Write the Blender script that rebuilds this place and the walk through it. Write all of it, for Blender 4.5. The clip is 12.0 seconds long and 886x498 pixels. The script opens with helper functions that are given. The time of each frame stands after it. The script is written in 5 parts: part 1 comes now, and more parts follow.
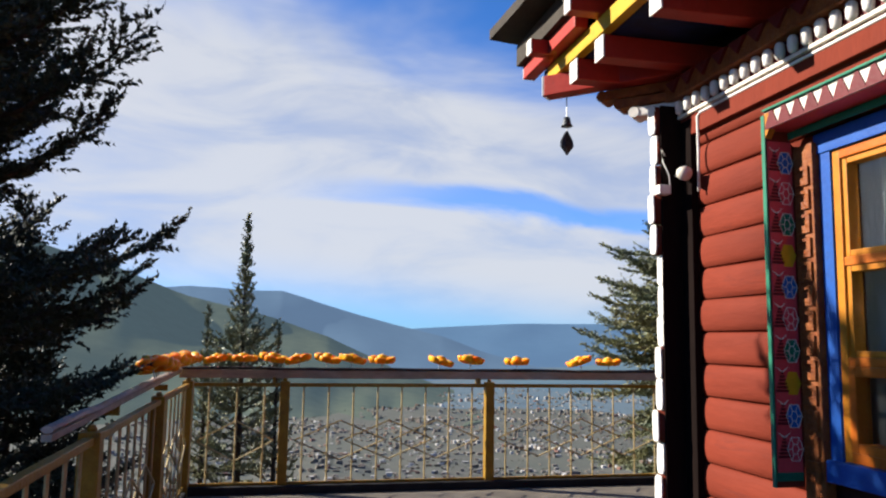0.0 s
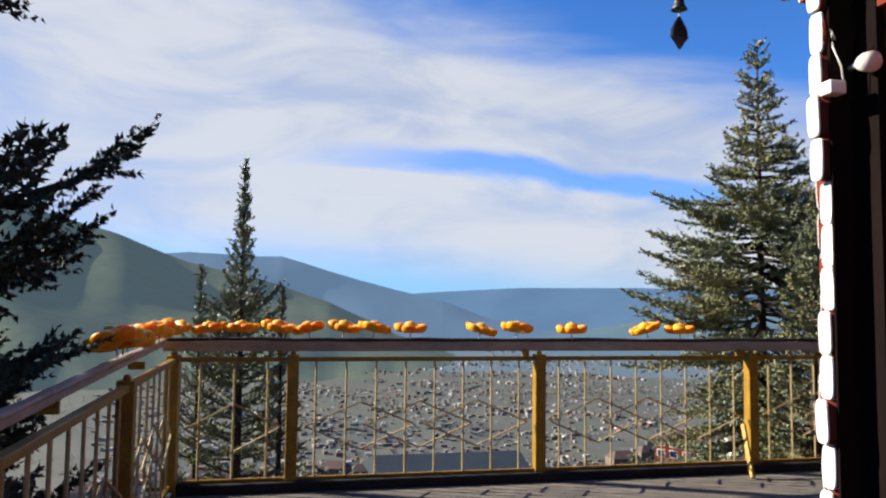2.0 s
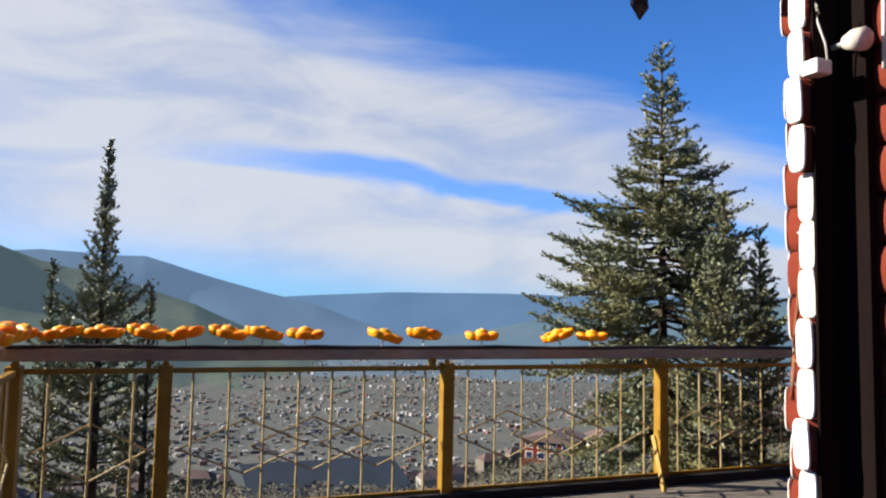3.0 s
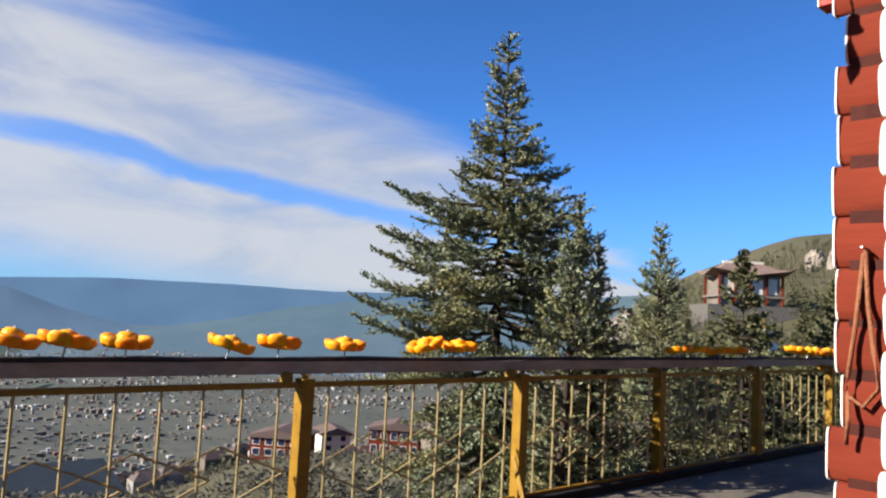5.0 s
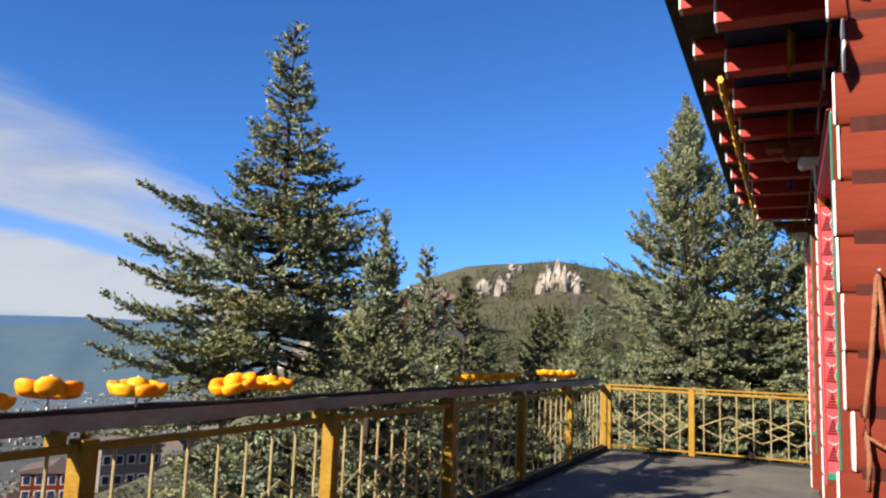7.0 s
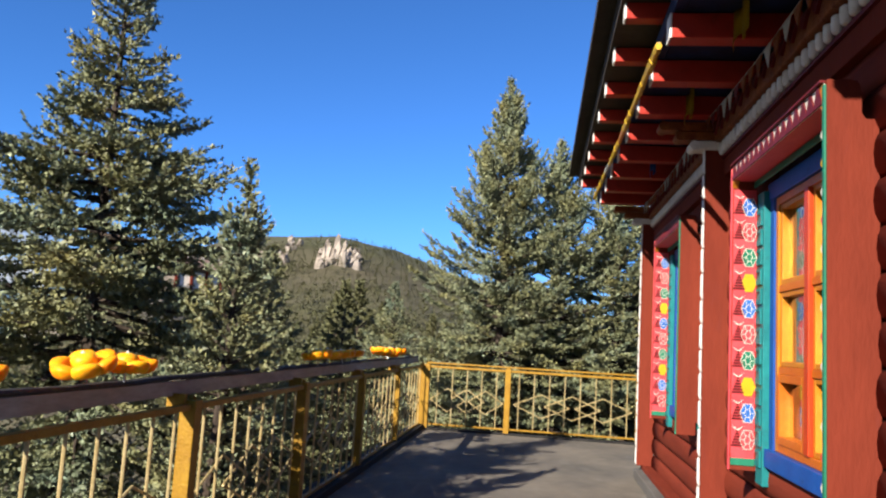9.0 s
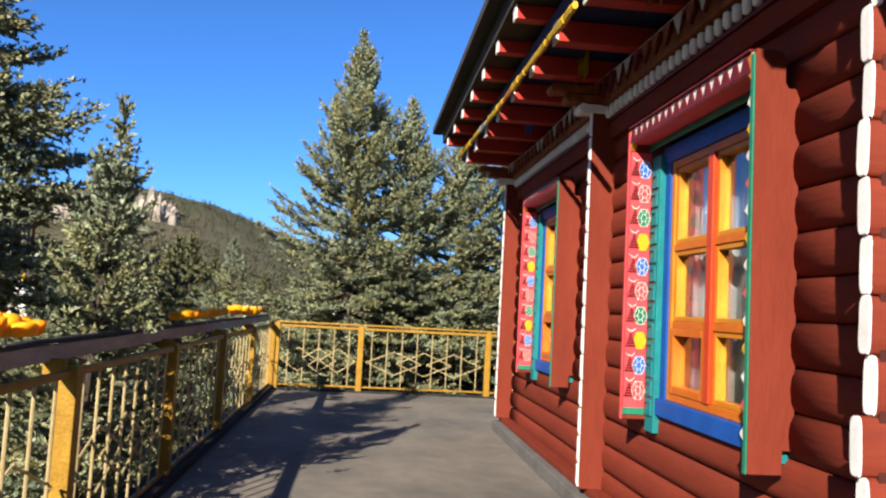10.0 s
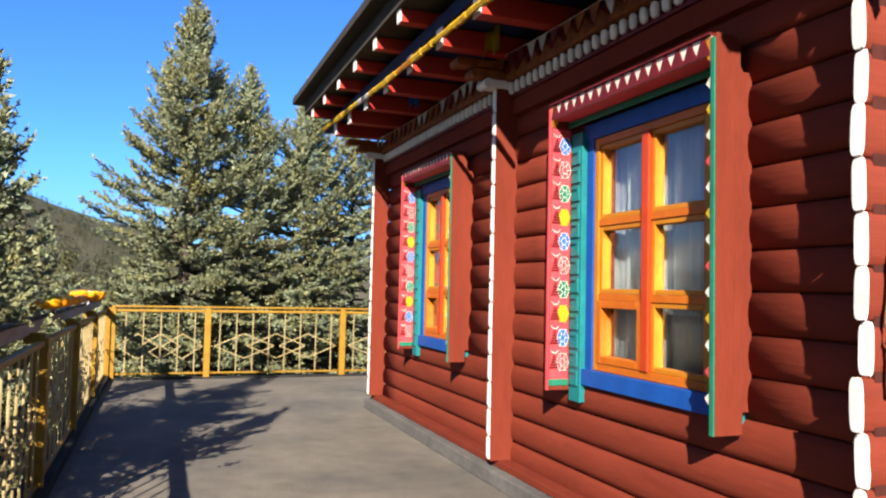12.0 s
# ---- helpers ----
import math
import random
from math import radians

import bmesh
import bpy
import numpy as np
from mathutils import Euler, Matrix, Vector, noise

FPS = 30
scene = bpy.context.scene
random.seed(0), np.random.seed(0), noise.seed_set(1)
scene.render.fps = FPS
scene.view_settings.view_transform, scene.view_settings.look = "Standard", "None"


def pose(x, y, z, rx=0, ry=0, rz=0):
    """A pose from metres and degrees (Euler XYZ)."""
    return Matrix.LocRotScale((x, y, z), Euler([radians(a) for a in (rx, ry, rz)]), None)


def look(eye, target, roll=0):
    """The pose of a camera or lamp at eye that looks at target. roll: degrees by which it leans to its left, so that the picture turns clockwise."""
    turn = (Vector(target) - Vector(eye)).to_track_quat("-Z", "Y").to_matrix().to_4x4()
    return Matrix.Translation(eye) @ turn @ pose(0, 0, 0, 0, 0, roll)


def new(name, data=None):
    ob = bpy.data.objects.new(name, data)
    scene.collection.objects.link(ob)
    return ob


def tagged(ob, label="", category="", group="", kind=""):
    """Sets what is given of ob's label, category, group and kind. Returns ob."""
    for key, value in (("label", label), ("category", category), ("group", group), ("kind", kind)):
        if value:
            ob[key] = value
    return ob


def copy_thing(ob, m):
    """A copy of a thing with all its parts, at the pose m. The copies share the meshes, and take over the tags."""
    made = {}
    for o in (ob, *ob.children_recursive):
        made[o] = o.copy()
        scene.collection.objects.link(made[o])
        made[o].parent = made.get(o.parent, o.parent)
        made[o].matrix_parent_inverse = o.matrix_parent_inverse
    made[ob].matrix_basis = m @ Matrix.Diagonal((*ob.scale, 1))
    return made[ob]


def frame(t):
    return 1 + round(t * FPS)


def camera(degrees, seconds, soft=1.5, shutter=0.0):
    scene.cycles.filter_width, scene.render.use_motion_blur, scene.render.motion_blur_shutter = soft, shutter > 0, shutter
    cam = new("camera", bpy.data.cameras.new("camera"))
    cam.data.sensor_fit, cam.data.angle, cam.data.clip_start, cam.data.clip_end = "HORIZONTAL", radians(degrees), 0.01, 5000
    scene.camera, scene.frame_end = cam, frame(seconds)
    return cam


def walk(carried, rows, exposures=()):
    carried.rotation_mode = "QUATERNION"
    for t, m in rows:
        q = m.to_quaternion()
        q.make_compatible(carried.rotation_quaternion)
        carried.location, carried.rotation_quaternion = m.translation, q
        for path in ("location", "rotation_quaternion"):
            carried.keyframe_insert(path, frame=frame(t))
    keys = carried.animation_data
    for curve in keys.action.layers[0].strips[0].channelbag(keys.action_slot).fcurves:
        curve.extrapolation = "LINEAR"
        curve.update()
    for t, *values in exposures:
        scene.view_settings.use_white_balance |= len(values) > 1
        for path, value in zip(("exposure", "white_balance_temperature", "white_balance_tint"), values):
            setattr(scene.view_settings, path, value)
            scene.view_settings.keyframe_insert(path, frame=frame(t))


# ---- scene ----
cam = camera(60.6, 12.0, soft=2.2)
PATH = [
    (0, (-2.119, -4.378, 1.456), (-1.69, -2.439, 1.694), 1.0),
    (0.5, (-2.105, -4.008, 1.457), (-1.743, -2.053, 1.671), 0.8),
    (1, (-2.132, -3.672, 1.449), (-1.807, -1.708, 1.64), 0.7),
    (1.5, (-2.1, -3.317, 1.453), (-1.762, -1.352, 1.613), 0.7),
    (2, (-2.145, -2.951, 1.444), (-1.712, -1.004, 1.59), 0.7),
    (2.5, (-2.194, -2.58, 1.452), (-1.605, -0.674, 1.593), 1.1),
    (3, (-2.195, -2.277, 1.438), (-1.448, -0.429, 1.6), 1.2),
    (5, (-2.524, -0.918, 1.479), (-1.189, 0.562, 1.65), 3.0),
    (5.5, (-2.493, -0.552, 1.473), (-1.024, 0.792, 1.659), 2.8),
    (6, (-2.435, -0.218, 1.475), (-0.822, 0.942, 1.695), 2.4),
    (6.5, (-2.444, 0.075, 1.472), (-0.724, 1.064, 1.724), 2.4),
    (7, (-2.41, 0.326, 1.474), (-0.609, 1.151, 1.745), 2.3),
    (9, (-1.993, 1.249, 1.451), (-0.025, 1.515, 1.687), 3.4),
    (9.5, (-1.913, 1.503, 1.425), (0.077, 1.502, 1.627), 3.5),
    (10, (-1.854, 1.75, 1.419), (0.13, 1.548, 1.572), 3.1),
    (10.5, (-1.78, 1.966, 1.417), (0.184, 1.61, 1.539), 2.7),
    (11, (-1.702, 2.192, 1.422), (0.231, 1.693, 1.529), 2.2),
    (11.5, (-1.633, 2.383, 1.422), (0.265, 1.762, 1.526), 1.8),
    (12, (-1.544, 2.431, 1.421), (0.328, 1.736, 1.525), 1.3),
]
walk(cam, [(t, look(eye, target, roll)) for t, eye, target, roll in PATH], exposures=[(0.0, 1.44), (2.0, 1.46), (5.0, 1.32), (9.5, 1.41), (12.0, 1.64)])

# ---- world, sun, exposure ----
SUN_AZ, SUN_EL = radians(-63.5), radians(27.0)
world = bpy.data.worlds.new("sky")
scene.world = world
world.use_nodes = True
wn, wl = world.node_tree.nodes, world.node_tree.links
wn.clear()


def wmath(op, a, b=None, c=None, clamp=False):
    n = wn.new("ShaderNodeMath")
    n.operation, n.use_clamp = op, clamp
    for i, v in enumerate((a, b, c)):
        if v is None:
            continue
        if isinstance(v, (int, float)):
            n.inputs[i].default_value = v
        else:
            wl.new(v, n.inputs[i])
    return n.outputs[0]


def wstep(v, lo, hi):
    n = wn.new("ShaderNodeMapRange")
    n.interpolation_type = "SMOOTHSTEP"
    wl.new(v, n.inputs["Value"])
    n.inputs["From Min"].default_value, n.inputs["From Max"].default_value = lo, hi
    return n.outputs["Result"]


sky = wn.new("ShaderNodeTexSky")
sky.sky_type, sky.sun_disc = "NISHITA", False
sky.sun_elevation, sky.sun_rotation = SUN_EL, SUN_AZ
sky.altitude, sky.air_density, sky.dust_density, sky.ozone_density = 3500, 1.0, 0.2, 3.5
tc = wn.new("ShaderNodeTexCoord")
sep = wn.new("ShaderNodeSeparateXYZ")
wl.new(tc.outputs["Generated"], sep.inputs[0])
up = wmath("ADD", wmath("MAXIMUM", sep.outputs["Z"], 0.0), 0.1)
cu, cv = wmath("DIVIDE", sep.outputs["X"], up), wmath("DIVIDE", sep.outputs["Y"], up)
comb = wn.new("ShaderNodeCombineXYZ")
wl.new(cu, comb.inputs[0]), wl.new(cv, comb.inputs[1])


def wnoise(scale, detail, rough, stretch):
    m = wn.new("ShaderNodeMapping")
    m.inputs["Rotation"].default_value = (0, 0, radians(-18))
    m.inputs["Scale"].default_value = (stretch, 1, 1)
    wl.new(comb.outputs[0], m.inputs[0])
    n = wn.new("ShaderNodeTexNoise")
    n.inputs["Scale"].default_value, n.inputs["Detail"].default_value, n.inputs["Roughness"].default_value = scale, detail, rough
    n.inputs["Distortion"].default_value = 0.6
    wl.new(m.outputs[0], n.inputs["Vector"])
    return n.outputs["Fac"]


# cloud deck: a long bank whose edge runs across the valley, with one blue rift
across = wmath("ADD", wmath("MULTIPLY", cu, -0.305), wmath("MULTIPLY", cv, 0.952))
along = wmath("ADD", wmath("MULTIPLY", cu, 0.952), wmath("MULTIPLY", cv, 0.305))
billow = wnoise(0.9, 5, 0.55, 0.75)


def wsoft(scale, detail, rough):
    """Noise over the view direction, flattened sideways, for the soft relief inside the cloud."""
    m = wn.new("ShaderNodeMapping")
    m.inputs["Scale"].default_value = (1, 1, 3.2)
    wl.new(tc.outputs["Generated"], m.inputs[0])
    n = wn.new("ShaderNodeTexNoise")
    n.inputs["Scale"].default_value, n.inputs["Detail"].default_value, n.inputs["Roughness"].default_value = scale, detail, rough
    n.inputs["Distortion"].default_value = 0.5
    wl.new(m.outputs[0], n.inputs["Vector"])
    return n.outputs["Fac"]


fine = wsoft(4.2, 5, 0.55)
ragged = wmath("ADD", across, wmath("MULTIPLY", wmath("SUBTRACT", billow, 0.5), 1.5))
bank = wmath("MULTIPLY", wstep(ragged, 1.38, 1.98), wstep(across, 7.5, 4.2))
rift_c = wmath("ADD", wmath("ADD", across, wmath("MULTIPLY", along, 0.28)), wmath("MULTIPLY", wmath("SUBTRACT", fine, 0.5), 0.9))
rift_d = wmath("ABSOLUTE", wmath("SUBTRACT", rift_c, 3.53))
rift = wmath("MULTIPLY", wstep(rift_d, 0.34, 0.08), wstep(along, 0.9, 1.9))
dens = wmath("MULTIPLY", bank, wmath("SUBTRACT", 1.0, wmath("MULTIPLY", rift, 0.82)))
dens = wmath("MULTIPLY", dens, wmath("ADD", 0.80, wmath("MULTIPLY", wstep(fine, 0.3, 0.6), 0.20)), clamp=True)
dens = wmath("MULTIPLY", dens, 0.93)
haze = wmath("MULTIPLY", wstep(sep.outputs["Z"], 0.17, 0.0), 0.62)
ccol = wn.new("ShaderNodeMix")
ccol.data_type = "RGBA"
ccol.inputs["A"].default_value, ccol.inputs["B"].default_value = (3.99, 4.33, 5.04, 1), (5.25, 5.42, 5.8, 1)
wl.new(wstep(fine, 0.3, 0.62), ccol.inputs["Factor"])
tint = wn.new("ShaderNodeMix")
tint.data_type, tint.blend_type = "RGBA", "MULTIPLY"
tint.inputs["Factor"].default_value = 1.0
wl.new(sky.outputs[0], tint.inputs["A"])
tint.inputs["B"].default_value = (0.605, 1.14, 1.7, 1)
hz = wn.new("ShaderNodeMix")
hz.data_type = "RGBA"
wl.new(haze, hz.inputs["Factor"]), wl.new(tint.outputs["Result"], hz.inputs["A"])
hz.inputs["B"].default_value = (1.93, 3.02, 4.62, 1)
mx = wn.new("ShaderNodeMix")
mx.data_type = "RGBA"
wl.new(dens, mx.inputs["Factor"]), wl.new(hz.outputs["Result"], mx.inputs["A"]), wl.new(ccol.outputs["Result"], mx.inputs["B"])
bg = wn.new("ShaderNodeBackground")
bg.inputs["Strength"].default_value = 0.05
wl.new(mx.outputs["Result"], bg.inputs["Color"])
wo = wn.new("ShaderNodeOutputWorld")
wl.new(bg.outputs[0], wo.inputs[0])

sun = new("sun", bpy.data.lights.new("sun", "SUN"))
sun.data.energy, sun.data.angle, sun.data.color = 5.0, radians(0.5), (1.0, 0.93, 0.82)
sun_dir = Vector((math.sin(SUN_AZ) * math.cos(SUN_EL), math.cos(SUN_AZ) * math.cos(SUN_EL), math.sin(SUN_EL)))
sun.matrix_world = look(sun_dir * 60, (0, 0, 0))


# ---- materials ----
ALBEDO = 0.84  # lowers all base colours and haze emission, deepening shade under the higher exposure


def mat(name, col, rough=0.7, col2=None, scale=6.0, var=0.35, bump=0.15, bscale=40.0, metal=0.0, stretch=(1, 1, 1), spec=0.18, island=0.0, obj=0.0, detail=6, wear=None, wear_amt=0.5):
    """A procedural surface: base colour varied at two scales, wear patches, fine relief."""
    col, col2, wear = [c and tuple(v * ALBEDO for v in c) for c in (col, col2, wear)]
    m = bpy.data.materials.new(name)
    m.use_nodes = True
    nt = m.node_tree
    n, l = nt.nodes, nt.links
    b = n["Principled BSDF"]
    b.inputs["Roughness"].default_value, b.inputs["Metallic"].default_value = rough, metal
    b.inputs["Specular IOR Level"].default_value = spec
    t = n.new("ShaderNodeTexCoord")
    mp = n.new("ShaderNodeMapping")
    mp.inputs["Scale"].default_value = stretch
    l.new(t.outputs["Object"], mp.inputs[0])
    info = n.new("ShaderNodeObjectInfo")
    sh = n.new("ShaderNodeVectorMath")
    sh.operation = "ADD"
    rnd = n.new("ShaderNodeVectorMath")
    rnd.operation = "SCALE"
    rnd.inputs[0].default_value = (7.3, 3.1, 5.7)
    l.new(info.outputs["Random"], rnd.inputs["Scale"])
    l.new(mp.outputs[0], sh.inputs[0]), l.new(rnd.outputs[0], sh.inputs[1])
    n1, n2 = n.new("ShaderNodeTexNoise"), n.new("ShaderNodeTexNoise")
    for q, s in ((n1, scale), (n2, scale * 7)):
        q.inputs["Scale"].default_value, q.inputs["Detail"].default_value, q.inputs["Roughness"].default_value = s, detail, 0.6
        l.new(sh.outputs[0], q.inputs["Vector"])
    r1 = n.new("ShaderNodeMapRange")
    r1.inputs["From Min"].default_value, r1.inputs["From Max"].default_value = 0.3, 0.7
    l.new(n1.outputs["Fac"], r1.inputs["Value"])
    c2 = col2 or tuple(c * (1 - var) for c in col)
    mix = n.new("ShaderNodeMix")
    mix.data_type = "RGBA"
    mix.inputs["A"].default_value, mix.inputs["B"].default_value = (*col, 1), (*c2, 1)
    l.new(r1.outputs[0], mix.inputs["Factor"])
    out = mix.outputs["Result"]
    g = n.new("ShaderNodeMapRange")
    g.inputs["From Min"].default_value, g.inputs["From Max"].default_value = 0.25, 0.75
    g.inputs["To Min"].default_value, g.inputs["To Max"].default_value = 1 - var * 0.6, 1 + var * 0.4
    l.new(n2.outputs["Fac"], g.inputs["Value"])
    f = g.outputs[0]
    for amount, sock in ((island, "isl"), (obj, "obj")):
        if amount:
            src = n.new("ShaderNodeNewGeometry").outputs["Random Per Island"] if sock == "isl" else info.outputs["Random"]
            q = n.new("ShaderNodeMapRange")
            q.inputs["To Min"].default_value, q.inputs["To Max"].default_value = 1 - amount, 1 + amount
            l.new(src, q.inputs["Value"])
            k = n.new("ShaderNodeMath")
            k.operation = "MULTIPLY"
            l.new(f, k.inputs[0]), l.new(q.outputs[0], k.inputs[1])
            f = k.outputs[0]
    vm = n.new("ShaderNodeVectorMath")
    vm.operation = "SCALE"
    l.new(out, vm.inputs[0]), l.new(f, vm.inputs["Scale"])
    out = vm.outputs[0]
    if wear:
        n3 = n.new("ShaderNodeTexNoise")
        n3.inputs["Scale"].default_value, n3.inputs["Detail"].default_value, n3.inputs["Roughness"].default_value = scale * 2.3, 9, 0.7
        l.new(sh.outputs[0], n3.inputs["Vector"])
        w = n.new("ShaderNodeMapRange")
        w.inputs["From Min"].default_value, w.inputs["From Max"].default_value = 0.58, 0.68
        w.inputs["To Max"].default_value = wear_amt
        l.new(n3.outputs["Fac"], w.inputs["Value"])
        mw = n.new("ShaderNodeMix")
        mw.data_type = "RGBA"
        l.new(w.outputs[0], mw.inputs["Factor"]), l.new(out, mw.inputs["A"])
        mw.inputs["B"].default_value = (*wear, 1)
        out = mw.outputs["Result"]
    l.new(out, b.inputs["Base Color"])
    if bump:
        nb = n.new("ShaderNodeTexNoise")
        nb.inputs["Scale"].default_value, nb.inputs["Detail"].default_value = bscale, 5
        l.new(sh.outputs[0], nb.inputs["Vector"])
        bp = n.new("ShaderNodeBump")
        bp.inputs["Strength"].default_value, bp.inputs["Distance"].default_value = bump, 0.02
        l.new(nb.outputs["Fac"], bp.inputs["Height"]), l.new(bp.outputs[0], b.inputs["Normal"])
    return m


# Emission that stands in for the haze over distant ground.
def haze_glow(m, col, strength):
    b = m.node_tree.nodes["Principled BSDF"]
    b.inputs["Emission Color"].default_value, b.inputs["Emission Strength"].default_value = (*col, 1), strength * ALBEDO
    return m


M_LOG = mat("red log paint", (0.195, 0.034, 0.0175), 0.75, (0.14, 0.0235, 0.0125), 2.5, 0.16, 0.14, 26, stretch=(0.35, 2, 2), obj=0.10, spec=0.08, wear=(0.112, 0.0245, 0.0175), wear_amt=0.55)
M_BOARD = mat("red board paint", (0.185, 0.032, 0.0165), 0.8, (0.14, 0.024, 0.0132), 3, 0.18, 0.2, 60, stretch=(1, 1, 0.3), spec=0.08, wear=(0.14, 0.028, 0.021), wear_amt=0.4)
# Near-black that paints the deep shade at the log corner.
M_CORNER_SHADE = mat("black-brown board", (0.007, 0.0045, 0.004), 0.9, (0.012, 0.007, 0.006), 5, 0.3, 0.15, 40, stretch=(1, 1, 0.3), spec=0.03)
M_WALL = mat("dark wall core", (0.07, 0.0175, 0.0126), 0.85, scale=4)
M_WHITE = mat("white log end paint", (0.82, 0.79, 0.74), 0.7, (0.66, 0.62, 0.57), 9, 0.12, 0.10, 70, wear=(0.40, 0.33, 0.28), wear_amt=0.3)
M_RED = mat("red beam paint", (0.42, 0.032, 0.018), 0.5, (0.33, 0.023, 0.015), 4, 0.2, 0.12, 60, wear=(0.14, 0.021, 0.014))
M_YELLOW = mat("yellow paint", (0.574, 0.35, 0.014), 0.5, (0.49, 0.28, 0.0105), 5, 0.2, 0.12, 60, wear=(0.28, 0.154, 0.021))
M_ORANGE = mat("orange sash paint", (0.504, 0.14, 0.0105), 0.42, (0.434, 0.091, 0.007), 6, 0.2, 0.12, 60, wear=(0.315, 0.056, 0.007))
M_AMBER = mat("amber sash paint", (0.476, 0.189, 0.014), 0.42, (0.42, 0.133, 0.0084), 6, 0.2, 0.12, 60)
M_VERMIL = mat("vermilion mullion paint", (0.462, 0.049, 0.0105), 0.42, (0.392, 0.035, 0.0084), 6, 0.2, 0.12, 60)
M_BLUE = mat("blue paint", (0.0096, 0.08, 0.336), 0.5, (0.008, 0.056, 0.256), 5, 0.2, 0.12, 60, wear=(0.016, 0.04, 0.128))
M_TEAL = mat("teal paint", (0.0127, 0.187, 0.187), 0.5, (0.0102, 0.136, 0.145), 6, 0.25, 0.12, 60, wear=(0.017, 0.0765, 0.0765))
M_GREEN = mat("green paint", (0.021, 0.182, 0.105), 0.5, (0.014, 0.133, 0.077), 6, 0.25, 0.12, 60)
M_PINK = mat("rose red paint", (0.66, 0.075, 0.085), 0.5, (0.56, 0.05, 0.06), 6, 0.2, 0.1, 60)
M_CREAM = mat("cream paint", (0.75, 0.68, 0.58), 0.55, (0.62, 0.55, 0.46), 8, 0.2, 0.1, 60)
M_MAROON = mat("maroon carved paint", (0.14, 0.0126, 0.0154), 0.5, (0.098, 0.0084, 0.0105), 8, 0.25, 0.12, 60)
M_LBLUE = mat("bright blue paint", (0.035, 0.14, 0.434), 0.5, (0.028, 0.105, 0.35), 6, 0.2, 0.1, 60)
M_CARVE = mat("orange-brown carved wood", (0.294, 0.091, 0.021), 0.55, (0.154, 0.035, 0.0105), 14, 0.35, 0.5, 50)
M_UNDER = mat("dark blue boarding", (0.0084, 0.0245, 0.098), 0.7, (0.014, 0.014, 0.035), 5, 0.3, 0.15, 40)
M_ROOF = mat("weathered roof edge", (0.062, 0.05, 0.038), 0.85, (0.038, 0.031, 0.024), 5, 0.3, 0.4, 40)
M_GOLD = mat("gold fence paint", (0.368, 0.208, 0.024), 0.45, (0.272, 0.136, 0.016), 7, 0.3, 0.2, 60, metal=0.15, wear=(0.16, 0.08, 0.024), wear_amt=0.7)
M_ROD = mat("pale gold rod paint", (0.53, 0.42, 0.22), 0.42, (0.40, 0.29, 0.12), 8, 0.3, 0.15, 60, metal=0.2, wear=(0.17, 0.111, 0.051), wear_amt=0.6)
M_RAIL = mat("weathered grey handrail timber", (0.52, 0.45, 0.36), 0.8, (0.33, 0.28, 0.21), 5, 0.35, 0.4, 30, stretch=(0.3, 1, 1))
# Weathered timber whose sunlit brightness is put into the colour.
M_SUNLIT_CAP = mat("pale weathered timber", (0.55, 0.48, 0.40), 0.8, (0.38, 0.32, 0.26), 5, 0.3, 0.4, 30)
M_CAP = mat("black rail capping", (0.028, 0.026, 0.03), 0.65, (0.05, 0.045, 0.045), 5, 0.3, 0.4, 30)
M_FLOOR = mat("grey worn terrace felt", (0.22, 0.186, 0.145), 0.85, (0.113, 0.101, 0.0874), 0.8, 0.28, 0.35, 60, wear=(0.234, 0.215, 0.191), wear_amt=0.45)
M_STONE = mat("grey plinth concrete", (0.154, 0.14, 0.126), 0.9, (0.091, 0.084, 0.077), 3, 0.3, 0.5, 30)
M_KERB = mat("black kerb", (0.014, 0.013, 0.013), 0.85, (0.03, 0.027, 0.025), 3, 0.3, 0.4, 30)
M_PETAL = mat("orange lotus plastic", (0.95, 0.37, 0.008), 0.4, (0.93, 0.29, 0.005), 9, 0.2, 0.05, 60)
M_PETALY = mat("yellow lotus plastic", (0.92, 0.47, 0.015), 0.4, (0.88, 0.38, 0.01), 9, 0.2, 0.05, 60)
for _m in (M_PETAL, M_PETALY):
    _b = _m.node_tree.nodes["Principled BSDF"]
    _b.inputs["Subsurface Weight"].default_value, _b.inputs["Subsurface Scale"].default_value = 0.8, 0.04
    _b.inputs["Subsurface Radius"].default_value = (1.0, 0.5, 0.1)
M_BRONZE = mat("dark bronze", (0.07, 0.075, 0.08), 0.45, scale=12, metal=0.7)
M_STEEL = mat("galvanised steel", (0.5, 0.5, 0.5), 0.45, scale=12, metal=0.6)
M_ROPE = mat("tan rope", (0.336, 0.14, 0.07), 0.9, (0.252, 0.098, 0.049), 30, 0.3, 0.6, 120)
M_CLOTH = mat("grey white cloth", (0.5, 0.47, 0.43), 0.9, (0.33, 0.3, 0.28), 8, 0.3, 0.2, 90)
M_CURTAIN = mat("pale curtain", (0.42, 0.43, 0.42), 0.9, (0.32, 0.335, 0.34), 5, 0.3, 0.2, 40, stretch=(3, 3, 0.3))
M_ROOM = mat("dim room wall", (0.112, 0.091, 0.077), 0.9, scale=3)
M_BARK = mat("spruce bark", (0.077, 0.056, 0.042), 0.95, (0.042, 0.0315, 0.0245), 9, 0.4, 0.7, 30)
M_NEEDLE = mat("blue-green spruce needles", (0.165, 0.212, 0.146), 0.5, (0.25, 0.225, 0.085), 2.2, 0.3, 0, spec=0.3, island=0.45)
